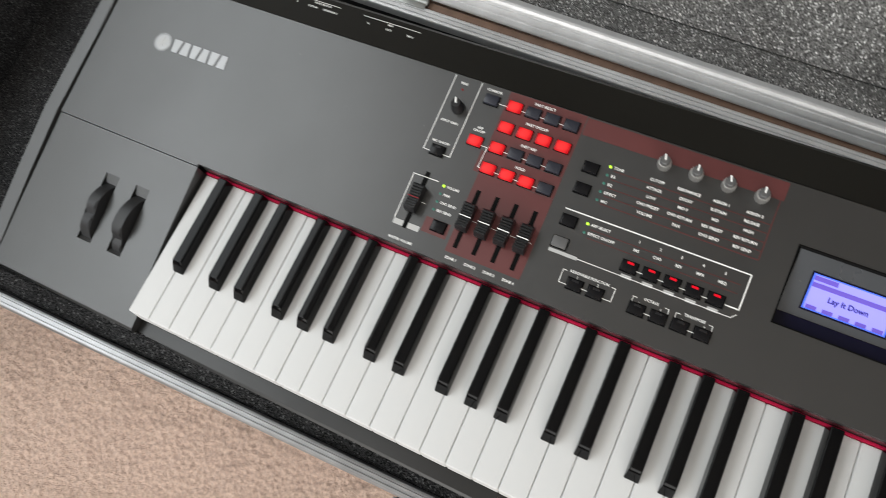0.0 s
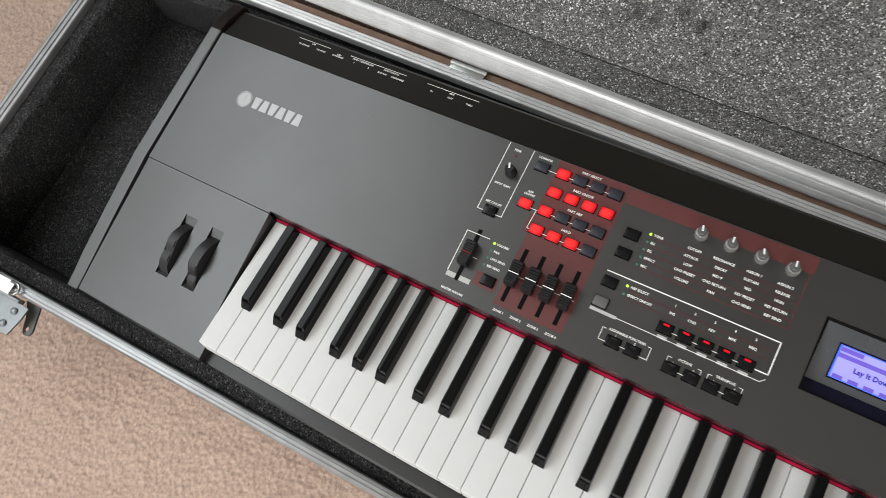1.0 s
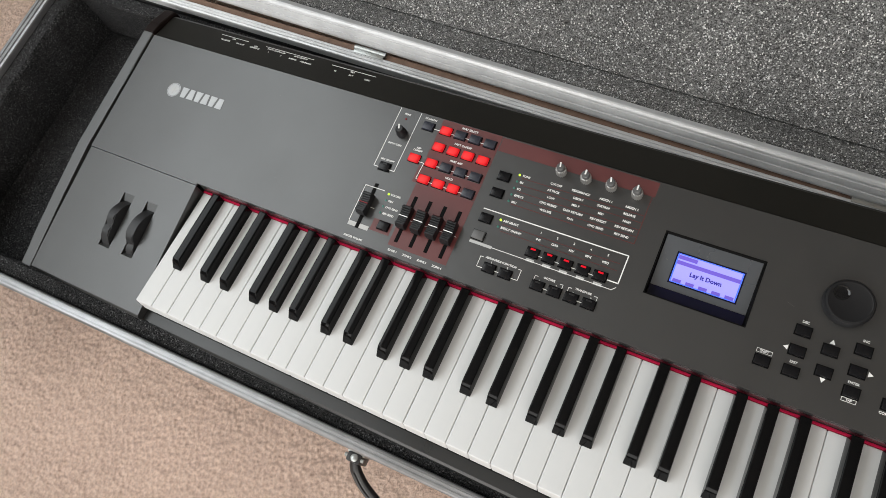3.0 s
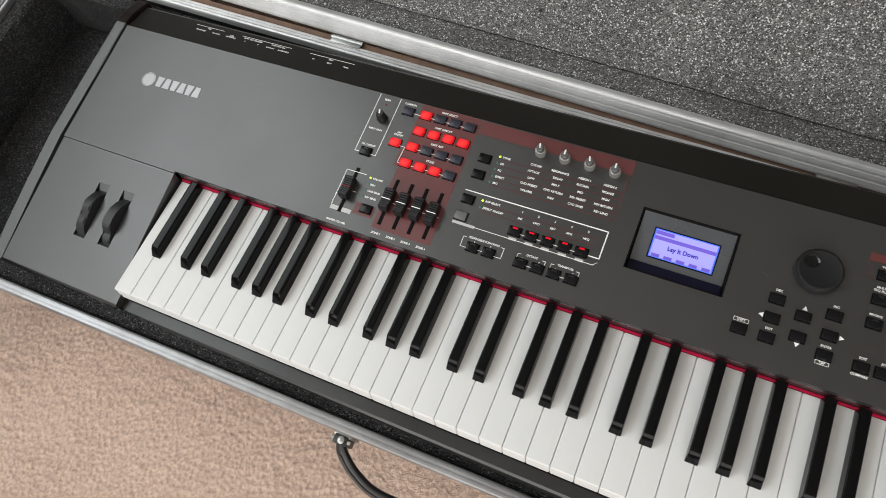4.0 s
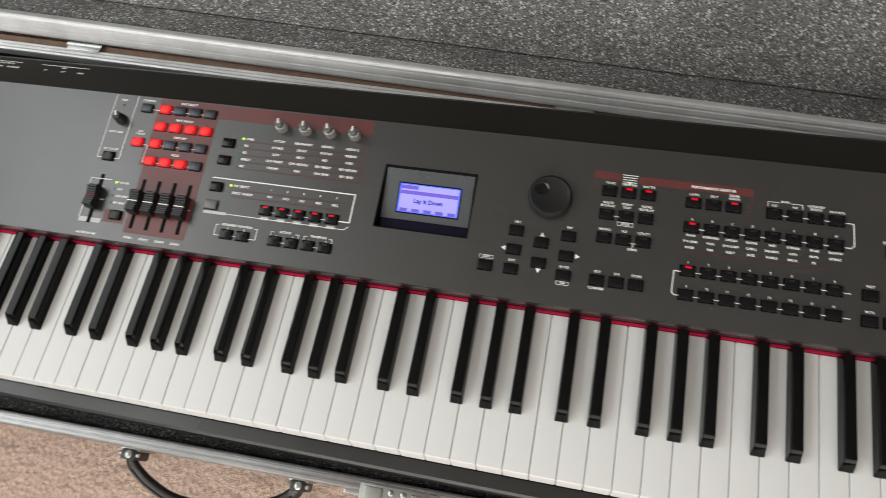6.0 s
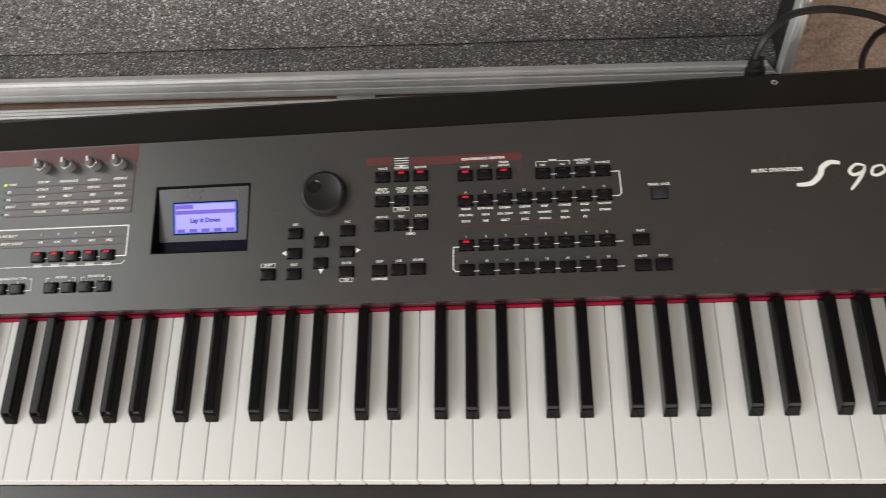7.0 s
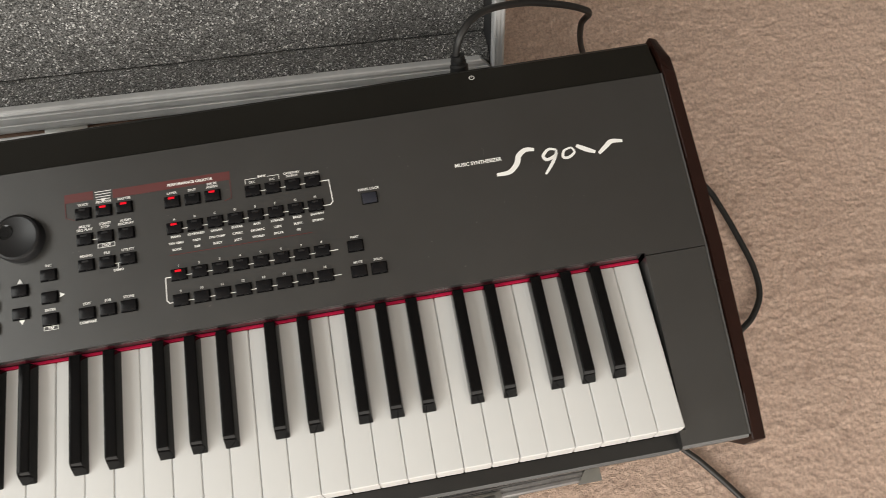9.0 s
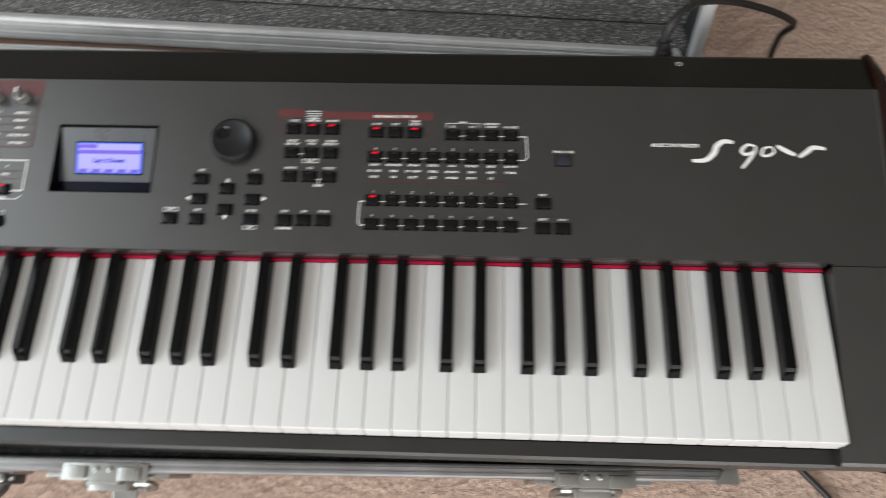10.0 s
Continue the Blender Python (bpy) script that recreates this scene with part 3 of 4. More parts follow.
for x in (0.5155, 1.110):
    bm = bmesh.new()
    add_tube(bm, [Vector((x - 0.022, D + 0.0045, RIMZ - 0.001)), Vector((x + 0.022, D + 0.0045, RIMZ - 0.001))], 0.0034, 12)
    add_box(bm, x - 0.021, x + 0.021, D - 0.004, D + 0.0045, RIMZ + 0.0002, RIMZ + 0.0012, bevel=0.0004)
    for k in (-0.012, 0.0, 0.012):
        add_tube(bm, [Vector((x + k - 0.0008, D + 0.0045, RIMZ - 0.001)), Vector((x + k + 0.0008, D + 0.0045, RIMZ - 0.001))], 0.0039, 12)
    part("hinge", askew(bm), CHROME, case, "zinc hinge", smooth=True)

# ---- synthesizer ----
XL, XR = -0.1788, 1.2765
PITCH = 0.0235
SLOPE = math.degrees(math.atan(0.11))
synth = thing("synthesizer", KB, "black 88-key stage synthesizer lying in the open case", "synthesizer")


def pz(y):
    return 0.016 + 0.11 * (y - 0.15)


def on_panel(x, y, up=0.0):
    return pose(x, y, pz(y), SLOPE, 0, 0) @ pose(0, 0, up)


def slanted(bm):
    """The joints beside the end caps run a little inwards towards the front."""
    for v in bm.verts:
        if v.co.x < XL + 0.001:
            v.co.x += 0.0046 * (0.3165 - v.co.y) / 0.33
        elif v.co.x > XR - 0.001:
            v.co.x += 0.0015 + 0.0075 * max(0.0, v.co.y)
    return bm


SX0, SX1, SY0, SY1 = 0.521, 0.614, 0.2045, 0.269
part("chassis", prism([(-0.012, -0.030), (-0.012, -0.085), (0.355, -0.085), (0.355, 0.000), (0.320, 0.010), (0.19, -0.004), (0.152, -0.020)], XL, XR), BLACK, synth, "black metal chassis")
bm = bmesh.new()
for xa, xb, ya, yb in ((-0.0025, SX0, 0.151, 0.3165), (SX1, 1.2245, 0.151, 0.3165), (SX0, SX1, 0.151, SY0), (SX0, SX1, SY1, 0.3165)):
    add_prism(bm, [(ya, pz(ya)), (yb, pz(yb)), (yb, pz(yb) - 0.003), (ya, pz(ya) - 0.003)], xa, xb)
part("panel", bm, PANEL, synth, "satin black control panel")
for xa, xb in ((XL, -0.0025), (1.2245, XR)):
    part("panel_end", slanted(prism([(0.1487, pz(0.1487)), (0.3165, pz(0.3165)), (0.3165, pz(0.3165) - 0.003), (0.1487, pz(0.1487) - 0.003)], xa, xb)), PANEL, synth)
part("panel_lip", prism([(0.1508, pz(0.151) - 0.0031), (0.1535, pz(0.151) - 0.0031), (0.1535, -0.012), (0.1504, -0.012)], 0.0, 1.222), LIP, synth, "glossy lip under the panel edge")
part("rear_strip", slanted(prism([(0.3175, pz(0.3175) - 0.0012), (0.355, 0.0262), (0.3585, 0.0235), (0.3585, -0.03), (0.3555, -0.03), (0.3555, 0.012), (0.3175, 0.025)], XL, XR)), STRIP, synth, "darker black strip sloping to the rear")

CAP_LINE = [(-0.020, -0.0150), (0.020, -0.0065), (0.080, 0.0060), (0.146, 0.0185), (0.230, 0.0270), (0.317, 0.0365), (0.334, 0.0350), (0.362, 0.0275), (0.3635, 0.020), (0.3635, -0.088), (0.0, -0.088), (-0.016, -0.075), (-0.022, -0.040)]
# left cap's rear slope, painted darker because it misses the window's reflection
part("cap_tail", prism([(0.3172, 0.0374), (0.334, 0.0362), (0.362, 0.0286), (0.3645, 0.021), (0.3645, -0.010), (0.3172, -0.010)], XL - 0.0178, XL - 0.0017, bevel=0.0012), CAP_TAIL, synth, "rear end of the cap, painted darker where the sheen ends")
# light caught by the panel's folded right edge, painted as a paler strip
part("panel_edge", slanted(prism([(-0.014, -0.0128), (0.060, 0.0006), (0.1485, 0.0160), (0.3165, 0.0348), (0.3165, 0.020), (0.1485, 0.005), (-0.014, -0.030)], XR + 0.0003, XR + 0.0016)), surface("edge_highlight", (0.11, 0.11, 0.108), 0.4, metal=0.3), synth, "panel edge with its highlight painted as paler grey")
for xa, xb in ((XL - 0.0175, XL - 0.0020), (XR + 0.003, XR + 0.0160)):
    bm = bmesh.new()
    add_prism(bm, CAP_LINE, xa, xb)
    for v in bm.verts:
        if v.co.z > -0.03 and (v.co.x > XR + 0.011 or v.co.x < XL - 0.012):
            v.co.z += -0.0040 if v.co.x > 0 else 0.0005
    bmesh.ops.bevel(bm, geom=list(bm.edges), offset=0.0018, segments=2, affect="EDGES", profile=0.6)
    slanted(bm)
    for v in bm.verts:
        if v.co.x > XR + 0.013 and v.co.y > 0.340:
            v.co.x -= 0.0045 * (v.co.y - 0.340) / 0.024
    if xa > 0:
        part("end_cap", bm, CAPM, synth, "dark brown-black end cap, its top falling outwards", smooth=True)
    else:
        # window sheen on the left cap, given by the panel's lighter black
        part("end_cap", bm, PANEL, synth, "end cap in the panel's lighter black for its window sheen")
CHEEK = [(0.1481, 0.0150), (0.110, 0.0085), (0.060, 0.0002), (0.010, -0.0086), (-0.014, -0.0132), (-0.0165, -0.0157), (-0.0165, -0.060), (0.1481, -0.060)]


def cheek_z(y):
    for (ya, za), (yb, zb) in zip(CHEEK, CHEEK[1:]):
        if yb <= y <= ya:
            return zb + (za - zb) * (y - yb) / (ya - yb)
    return 0.0


# wheels: x span of each slot
SLOTS = ((-0.0945, -0.0775), (-0.0570, -0.0400))
SLOTY = (0.041, 0.110)
for xa, xb in ((XL, SLOTS[0][0]), (SLOTS[0][1], SLOTS[1][0]), (SLOTS[1][1], -0.0025)):
    part("cheek_block", slanted(prism(CHEEK, xa, xb)), PANEL, synth, "black block beside the two wheels")
for xa, xb in SLOTS:
    part("cheek_block", prism([(0.1481, cheek_z(0.1481)), (SLOTY[1], cheek_z(SLOTY[1])), (SLOTY[1], -0.06), (0.1481, -0.06)], xa, xb), PANEL, synth)
    part("cheek_block", prism([(SLOTY[0], cheek_z(SLOTY[0]))] + [p for p in CHEEK if p[0] < SLOTY[0]][:-1] + [(SLOTY[0], -0.06)], xa, xb), PANEL, synth)
part("cheek_block", slanted(prism(CHEEK, 1.2245, XR)), PANEL, synth)
NOSE = [(-0.0012, -0.0108), (-0.0140, -0.0132), (-0.0165, -0.0157), (-0.0165, -0.060), (-0.0012, -0.060)]
for xa, xb in ((-0.0025, 0.0040), (1.2195, 1.2245)):
    part("cheek_nose", prism(NOSE, xa, xb), PANEL, synth)
for i, (xa, xb) in enumerate(SLOTS):
    part("wheel_well", box(xa, xb, SLOTY[0], SLOTY[1], -0.034, -0.030), VOID, synth)
    # the slot's ends dip down to the wheel
    for ya, yb, drop in ((SLOTY[0], SLOTY[0] + 0.0085, 0.0045), (SLOTY[1], SLOTY[1] - 0.0085, 0.0045)):
        za = cheek_z(ya) - 0.0004
        part("slot_ramp", prism([(ya, za), (yb, za - drop), (yb, za - drop - 0.004), (ya, za - 0.010)], xa + 0.0006, xb), PANEL, synth)
    c, r = (0.0760, -0.0192), 0.0340
    bm = bmesh.new()
    n = 56
    rim_pts = []
    for k in range(n):
        a = 2 * math.pi * k / n
        rr = r
        mid = radians(108) if i == 0 else radians(134)
        d = abs(a - mid)
        rr -= (0.0046 if i == 0 else 0.0050) * math.exp(-(d / 0.17) ** 2)
        rim_pts.append((c[0] + rr * math.cos(a), c[1] + rr * math.sin(a)))
    add_prism(bm, rim_pts, xa + 0.0025, xb - 0.0025)
    bmesh.ops.bevel(bm, geom=[e for e in bm.edges if abs(e.verts[0].co.x - e.verts[1].co.x) < 1e-6], offset=0.0012, segments=2, affect="EDGES")
    part("pitch_wheel" if i == 0 else "modulation_wheel", bm, WHEEL, synth, "black rubbery control wheel", smooth=True)

# keys
part("keyslip", prism([(-0.0015, -0.0235), (-0.0030, -0.0225), (-0.0150, -0.0230), (-0.0175, -0.0250), (-0.0175, -0.060), (-0.0015, -0.060)], 0.0040, 1.2195), RAIL, synth, "black front rail below the keys")
part("key_bed", box(-0.0025, 1.2245, -0.001, 0.1515, -0.060, -0.0255), VOID, synth)
part("felt", box(0.0, 1.222, 0.1479, 0.1503, -0.004, 0.0016, bevel=0.0006), FELT, synth, "red felt strip behind the keys")
key = bmesh.new()
add_box(key, 0.00018, PITCH - 0.00018, 0.0, 0.1476, -0.019, 0.0, bevel=0.0016, segments=3)
for v in key.verts:
    if v.co.y < 0.02 and v.co.z < -0.006:
        v.co.y -= 0.0024
key_mesh = finish("white_key", key, IVORY, True)
for i in range(52):
    part("white_key", key_mesh, None, synth, "", pose(PITCH * i, 0, 0.0003 * random.uniform(-1, 1)))
key = bmesh.new()
lo, hi = 0.0061, 0.0049
sec = [(0.0496, -0.003, lo), (0.0500, 0.0008, lo), (0.0560, 0.0092, 0.0056), (0.0588, 0.0121, hi), (0.1476, 0.0126, hi), (0.1476, -0.003, lo)]
left = [key.verts.new((-w, y, z)) for y, z, w in sec]
right = [key.verts.new((w, y, z)) for y, z, w in sec]
key.faces.new((left[0], left[1], right[1], right[0]))
key.faces.new((left[1], left[2], right[2], right[1]))
key.faces.new((left[2], left[3], right[3], right[2]))
key.faces.new((left[3], left[4], right[4], right[3]))
key.faces.new((left[4], left[5], right[5], right[4]))
key.faces.new((left[5], left[0], right[0], right[5]))
key.faces.new(left[::-1])
key.faces.new(right)
bmesh.ops.bevel(key, geom=list(key.edges), offset=0.0012, segments=3, affect="EDGES", profile=0.6)
black_mesh = finish("black_key", key, EBONY, True)
OFF = (0.02115, 0.04935, 0.0906, 0.1175, 0.1443)
xs = [0.0268] + [0.047 + 0.1645 * o + d for o in range(7) for d in OFF]
for x in xs:
    part("black_key", black_mesh, None, synth, "", pose(x, 0, 0.0003 * random.uniform(-1, 1)))

# ---- control panel ----
BW, BH = 0.0128, 0.0092


def button_mesh(name, material, w=BW, h=BH, top=0.0034):
    bm = bmesh.new()
    add_box(bm, -w / 2, w / 2, -h / 2, h / 2, -0.001, top, bevel=0.0009)
    for v in bm.verts:
        if v.co.z > top - 0.0015:
            v.co.z += -0.05 * (v.co.y + h / 2)
    return finish(name, bm, material, True)


B_BLACK = button_mesh("button", BUTTON)
B_BLUE = button_mesh("button", BUTTON_BLUE)
B_LIT = button_mesh("button", RED_LIT)
B_GREY = button_mesh("button", surface("button_grey", (0.11, 0.11, 0.11), 0.35))
well_bm = box(-BW / 2 - 0.0008, BW / 2 + 0.0008, -BH / 2 - 0.0008, BH / 2 + 0.0008, -0.0004, 0.0003)
WELL = finish("button_well", well_bm, VOID)
LEDBAR = {True: finish("led", box(-0.0027, 0.0027, -0.0010, 0.0010, 0, 0.0006, bevel=0.0003), RED_LED), False: finish("led", box(-0.0027, 0.0027, -0.0009, 0.0009, 0, 0.0004, bevel=0.0002), BLACK)}


def button(x, y, mesh=B_BLACK, led=None, label=""):
    part("button_well", WELL, None, synth, "", on_panel(x, y))
    b = part("button", mesh, None, synth, label, on_panel(x, y))
    if led is not None:
        part("led", LEDBAR[led], None, b, "lit red light" if led else "", pose(0, 0.0028, 0.0029))
    return b


def line(points, width=0.0007, material=WHITE):
    bm = bmesh.new()
    # heights follow the sloping panel because the strip is laid in the panel's own plane
    y0 = points[0][1]
    add_strip(bm, [(x - points[0][0], (y - y0) / math.cos(radians(SLOPE))) for x, y in points], width, 0.0)
    part("printed_line", bm, material, synth, "", on_panel(points[0][0], y0, 0.0002))


def patch(xa, xb, ya, yb, material=RED_PRINT, up=0.0001):
    bm = box(0, xb - xa, 0, (yb - ya) / math.cos(radians(SLOPE)), 0, 0.0001)
    part("printed_field", bm, material, synth, "", on_panel(xa, ya, up))


texts = []


def text(words, x, y, size=0.0036, align="CENTER", material=WHITE, parent=None, m=None):
    c = bpy.data.curves.new("lettering", "FONT")
    c.body, c.size, c.align_x, c.align_y = words, size, align, "CENTER"
    c.resolution_u = 2
    c.extrude = 0.00008
    c.offset = size * 0.028
    ob = new("lettering", c)
    texts.append((ob, m if m is not None else on_panel(x, y, 0.0003), material, parent or synth))


def bars(x, y, w, h=0.0019, material=WHITE):
    part("unreadable_print", box(-w / 2, w / 2, -h / 2, h / 2, 0, 0.0002), material, synth, "", on_panel(x, y, 0.0002))


# dark red fields printed behind the controls
patch(0.2565, 0.3265, 0.1615, 0.236)
patch(0.2505, 0.3265, 0.2365, 0.2565, up=0.00005)
patch(0.2540, 0.3265, 0.2570, 0.3160, up=0.00005)
patch(0.3275, 0.4985, 0.2990, 0.3150)
line([(0.496, 0.299), (0.496, 0.2465), (0.364, 0.2465)], 0.0008, RED_PRINT)
for k in range(4):
    line([(0.365, 0.2770 - 0.0077 * k), (0.4955, 0.2770 - 0.0077 * k)], 0.0006, RED_PRINT)
line([(0.365, 0.2228), (0.490, 0.2228)], 0.0006, RED_PRINT)
line([(0.365, 0.2152), (0.490, 0.2152)], 0.0006, RED_PRINT)
patch(0.2290, 0.2530, 0.1700, 0.1840)
patch(0.7270, 0.7520, 0.2805, 0.2885)
patch(0.7690, 0.8725, 0.2790, 0.2870)
line([(0.7275, 0.2805), (0.7275, 0.2670), (0.7345, 0.2640)], 0.0006, RED_PRINT)
line([(0.872, 0.279), (0.872, 0.262), (0.866, 0.260)], 0.0006, RED_PRINT)
line([(0.814, 0.2185), (0.938, 0.2185)], 0.0006, RED_PRINT)

# input gain group
line([(0.2000, 0.3150), (0.2000, 0.2405), (0.2075, 0.2405)])
line([(0.2190, 0.2405), (0.2262, 0.2405), (0.2262, 0.3150)])
text("PEAK", 0.2110, 0.3095, 0.0032)
part("led", turned([(0.0011, 0), (0.0011, 0.0005), (0.0006, 0.0009)], 12), RED_DIM, synth, "dark red peak light", on_panel(0.2112, 0.3037))
gain = part("knob", turned([(0.0062, 0), (0.0060, 0.004), (0.0052, 0.005), (0.0048, 0.0115), (0.0040, 0.0125)], 32, ribs=16, rib=0.05), BLACK, synth, "black gain knob", on_panel(0.2144, 0.2860), smooth=True)
part("pointer", box(-0.0009, 0.0009, -0.0005, 0.0050, 0.0122, 0.0131, bevel=0.0003), WHITE, gain, "white pointer", pose(0, 0, 0, 0, 0, 20))
text("INPUT GAIN", 0.2122, 0.2712, 0.0030)
text("MIC ON/OFF", 0.2129, 0.2508, 0.0030)
button(0.2132, 0.2424, led=False)

# part buttons
COLS = (0.2630, 0.2808, 0.2986, 0.3164)
text("COMMON", 0.2400, 0.3115, 0.0031)
text("PART SELECT", 0.2885, 0.3118, 0.0033)
text("PART ON/OFF", 0.2887, 0.2920, 0.0033)
text("PART ARP", 0.2891, 0.2719, 0.0033)
text("HOLD", 0.2894, 0.2518, 0.0033)
text("ARP\nON/OFF", 0.2414, 0.2735, 0.0031)
button(0.2408, 0.3026, B_BLUE)
button(0.2417, 0.2622, B_LIT, label="red lit button")
for y, lit in ((0.3030, (1, 0, 0, 0)), (0.2826, (1, 1, 1, 1)), (0.2624, (1, 0, 0, 0)), (0.2423, (1, 1, 1, 0))):
    for x, on in zip(COLS, lit):
        button(x, y, B_LIT if on else B_BLUE, label="red lit button" if on else "")
    if y != 0.2826:
        line([(COLS[0] - (0.015 if y > 0.3 else 0.007), y - 0.0015), (COLS[3], y - 0.0015)], 0.0006)
line([(0.2417, 0.2600), (0.2545, 0.2600), (0.2535, 0.2408), (0.2570, 0.2408)], 0.0006)


def slider(x, mark, label):
    # the slot's dark inside, laid on as a thin black strip
    part("slider_slot", box(-0.0021, 0.0021, -0.0275, 0.0275, 0, 0.0003), VOID, synth, "", on_panel(x, 0.1940, 0.0001))
    bm = bmesh.new()
    pts = [(-0.0122, 0.001), (-0.0122, 0.0070), (-0.0108, 0.0108)]
    for k in range(9):
        u = -0.0096 + 0.0024 * k
        dip = 0.0022 * (1 - (u / 0.0105) ** 2)
        pts += [(u - 0.0006, 0.0135 - dip), (u + 0.0005, 0.0135 - dip), (u + 0.0007, 0.0120 - dip), (u + 0.0016, 0.0120 - dip)]
    pts += [(0.0124, 0.0105), (0.0128, 0.0070), (0.0128, 0.001)]
    add_prism(bm, pts, -0.0051, 0.0051)
    s = part("slider_cap", bm, BLACK, synth, label, on_panel(x, 0.1938))
    part("stripe", box(-0.0052, 0.0052, -0.00045, 0.00045, 0.0095, 0.0116), mark, s, "painted stripe across the cap")


line([(0.2257, 0.2163), (0.2017, 0.2160), (0.2020, 0.1730)], 0.0008)
patch(0.2020, 0.2275, 0.1675, 0.1725, GREY_PRINT)
slider(0.2140, RED_DIM, "black ribbed master slider")
for x in COLS:
    slider(x + 0.0008, WHITE, "black ribbed zone slider")
line([(0.2052, 0.1935), (0.2095, 0.1935)], 0.0005)
line([(0.2190, 0.1935), (0.2235, 0.1935)], 0.0005)
line([(0.2690, 0.1938), (0.3240, 0.1938)], 0.0005)
text("MASTER VOLUME", 0.2155, 0.1555, 0.0030)
for k, x in enumerate(COLS):
    text("ZONE %d" % (k + 1), x + 0.0017, 0.1565, 0.0031)
button(0.2431, 0.1785)


def led(x, y, on):
    part("led", turned([(0.0013, 0), (0.0013, 0.0005), (0.0007, 0.0010)], 12), GREEN_LED if on else GREEN_OFF, synth, "lit green light" if on else "", on_panel(x, y))


for k, wd in enumerate(("VOLUME", "PAN", "CHO SEND", "REV SEND")):
    y = 0.2142 - 0.0075 * k
    led(0.2323, y, k == 0)
    text(wd, 0.2352, y, 0.0031, "LEFT")

# tone group
for y in (0.2730, 0.2535, 0.2235):
    button(0.3459, y)
button(0.3459, 0.2035, B_GREY)
for k, wd in enumerate(("TONE", "EG", "EQ", "EFFECT", "MIC")):
    y = 0.2798 - 0.0077 * k
    led(0.3609, y, k == 0)
    text(wd, 0.3640, y, 0.0032, "LEFT")
for k, wd in enumerate(("ARP SELECT", "EFFECT ON/OFF")):
    y = 0.2268 - 0.0078 * k
    led(0.3614, y, k == 0)
    text(wd, 0.3645, y, 0.0032, "LEFT")
COLK = (0.4012, 0.4280, 0.4548, 0.4816)
TABLE = (("CUTOFF", "RESONANCE", "ASSIGN 1", "ASSIGN 2"), ("ATTACK", "DECAY", "SUSTAIN", "RELEASE"), ("LOW", "MID F", "MID", "HIGH"), ("CHO PRESET", "CHO RETURN", "REV PRESET", "REV RETURN"), ("VOLUME", "PAN", "CHO SEND", "REV SEND"))
for r, row in enumerate(TABLE):
    for x, wd in zip(COLK, row):
        text(wd, x, 0.2810 - 0.0076 * r, 0.0033)
KNOB_TOP = surface("knob_grey", (0.085, 0.085, 0.085), 0.4, vary=0.1, scale=150)
for x in COLK:
    k = part("knob", turned([(0.0059, 0), (0.0058, 0.0085), (0.0052, 0.0092), (0.0040, 0.0094)], 36, ribs=18, rib=0.15), KNOB_SILVER, synth, "ribbed silver-grey knob", on_panel(x, 0.2960))
    part("knob_top", turned([(0.0043, 0.0092), (0.0041, 0.0138), (0.0034, 0.0146), (0.0010, 0.0148)], 24), KNOB_TOP, k, "darker grey top", smooth=True)
    part("pointer", box(-0.0008, 0.0008, -0.0006, 0.0046, 0.0135, 0.0154, bevel=0.0002), WHITE, k, "white pointer", pose(0, 0, 0, 0, 0, random.uniform(-18, 18)))
line([(0.3396, 0.2332), (0.4955, 0.2332), (0.4955, 0.2035), (0.4850, 0.2035)], 0.0011)
line([(0.3640, 0.1955), (0.4914, 0.1955), (0.4950, 0.1990)], 0.0006)
bars(0.3515, 0.1955, 0.0250, 0.0030, GREY_PRINT)
for k, (a, b, on) in enumerate((("1", "INS", True), ("2", "CHO", True), ("3", "REV", True), ("4", "MFX", True), ("5", "MEQ", True))):
    x = 0.4060 + 0.0177 * k
    button(x, 0.2047, led=on)
    text(a, x + 0.0003, 0.2272, 0.0032)
    text(b, x + 0.0002, 0.2194, 0.0032)
    bars(x + 0.0003, 0.1962, 0.0085, 0.0030, GREY_PRINT)
line([(0.4060, 0.2032), (0.4770, 0.2032)], 0.0007)
for xa, xb, wd, nums in ((0.3705, 0.3883, "ASSIGNABLE FUNCTION", "12"), (0.4232, 0.4411, "OCTAVE", "-+"), (0.4586, 0.4764, "TRANSPOSE", "-+")):
    wide = wd[0] == "A"
    ea, eb = (0.3572, 0.4024) if wide else (xa - 0.0057, xb + 0.0058)
    low = 0.1725 if wide else 0.1800
    line([(xa - 0.007, low) if wide else (ea, low), (ea, low), (ea, 0.1838), (ea + 0.003, 0.1838)], 0.0006)
    line([(xb + 0.007, low) if wide else (eb, low), (eb, low), (eb, 0.1838), (eb - 0.003, 0.1838)], 0.0006)
    text(wd, (ea + eb) / 2, 0.1845, 0.0031)
    for x, n in zip((xa, xb), nums):
        text(n, x, 0.1808, 0.0032)
        button(x, 0.1745, led=False)
    line([(xa, 0.1735), (xb, 0.1735)], 0.0007)

# display
GX0, GX1, GY0, GY1 = 0.5222, 0.6128, 0.2060, 0.2680
DEEP = {GY0: 0.0130, GY1: 0.0012}
R_OUT = [(SX0, SY0), (SX1, SY0), (SX1, SY1), (SX0, SY1)]
R_IN = [(GX0, GY0), (GX1, GY0), (GX1, GY1), (GX0, GY1)]
bm = bmesh.new()
top = [bm.verts.new((x, y, pz(y) + 0.0005)) for x, y in R_OUT]
inn = [bm.verts.new((x, y, pz(y) - DEEP[y])) for x, y in R_IN]
out = [bm.verts.new((x + (-0.0010 if x < 0.55 else 0.0010), y + (-0.0010 if y < 0.23 else 0.0010), pz(y) + 0.0005)) for x, y in R_OUT]
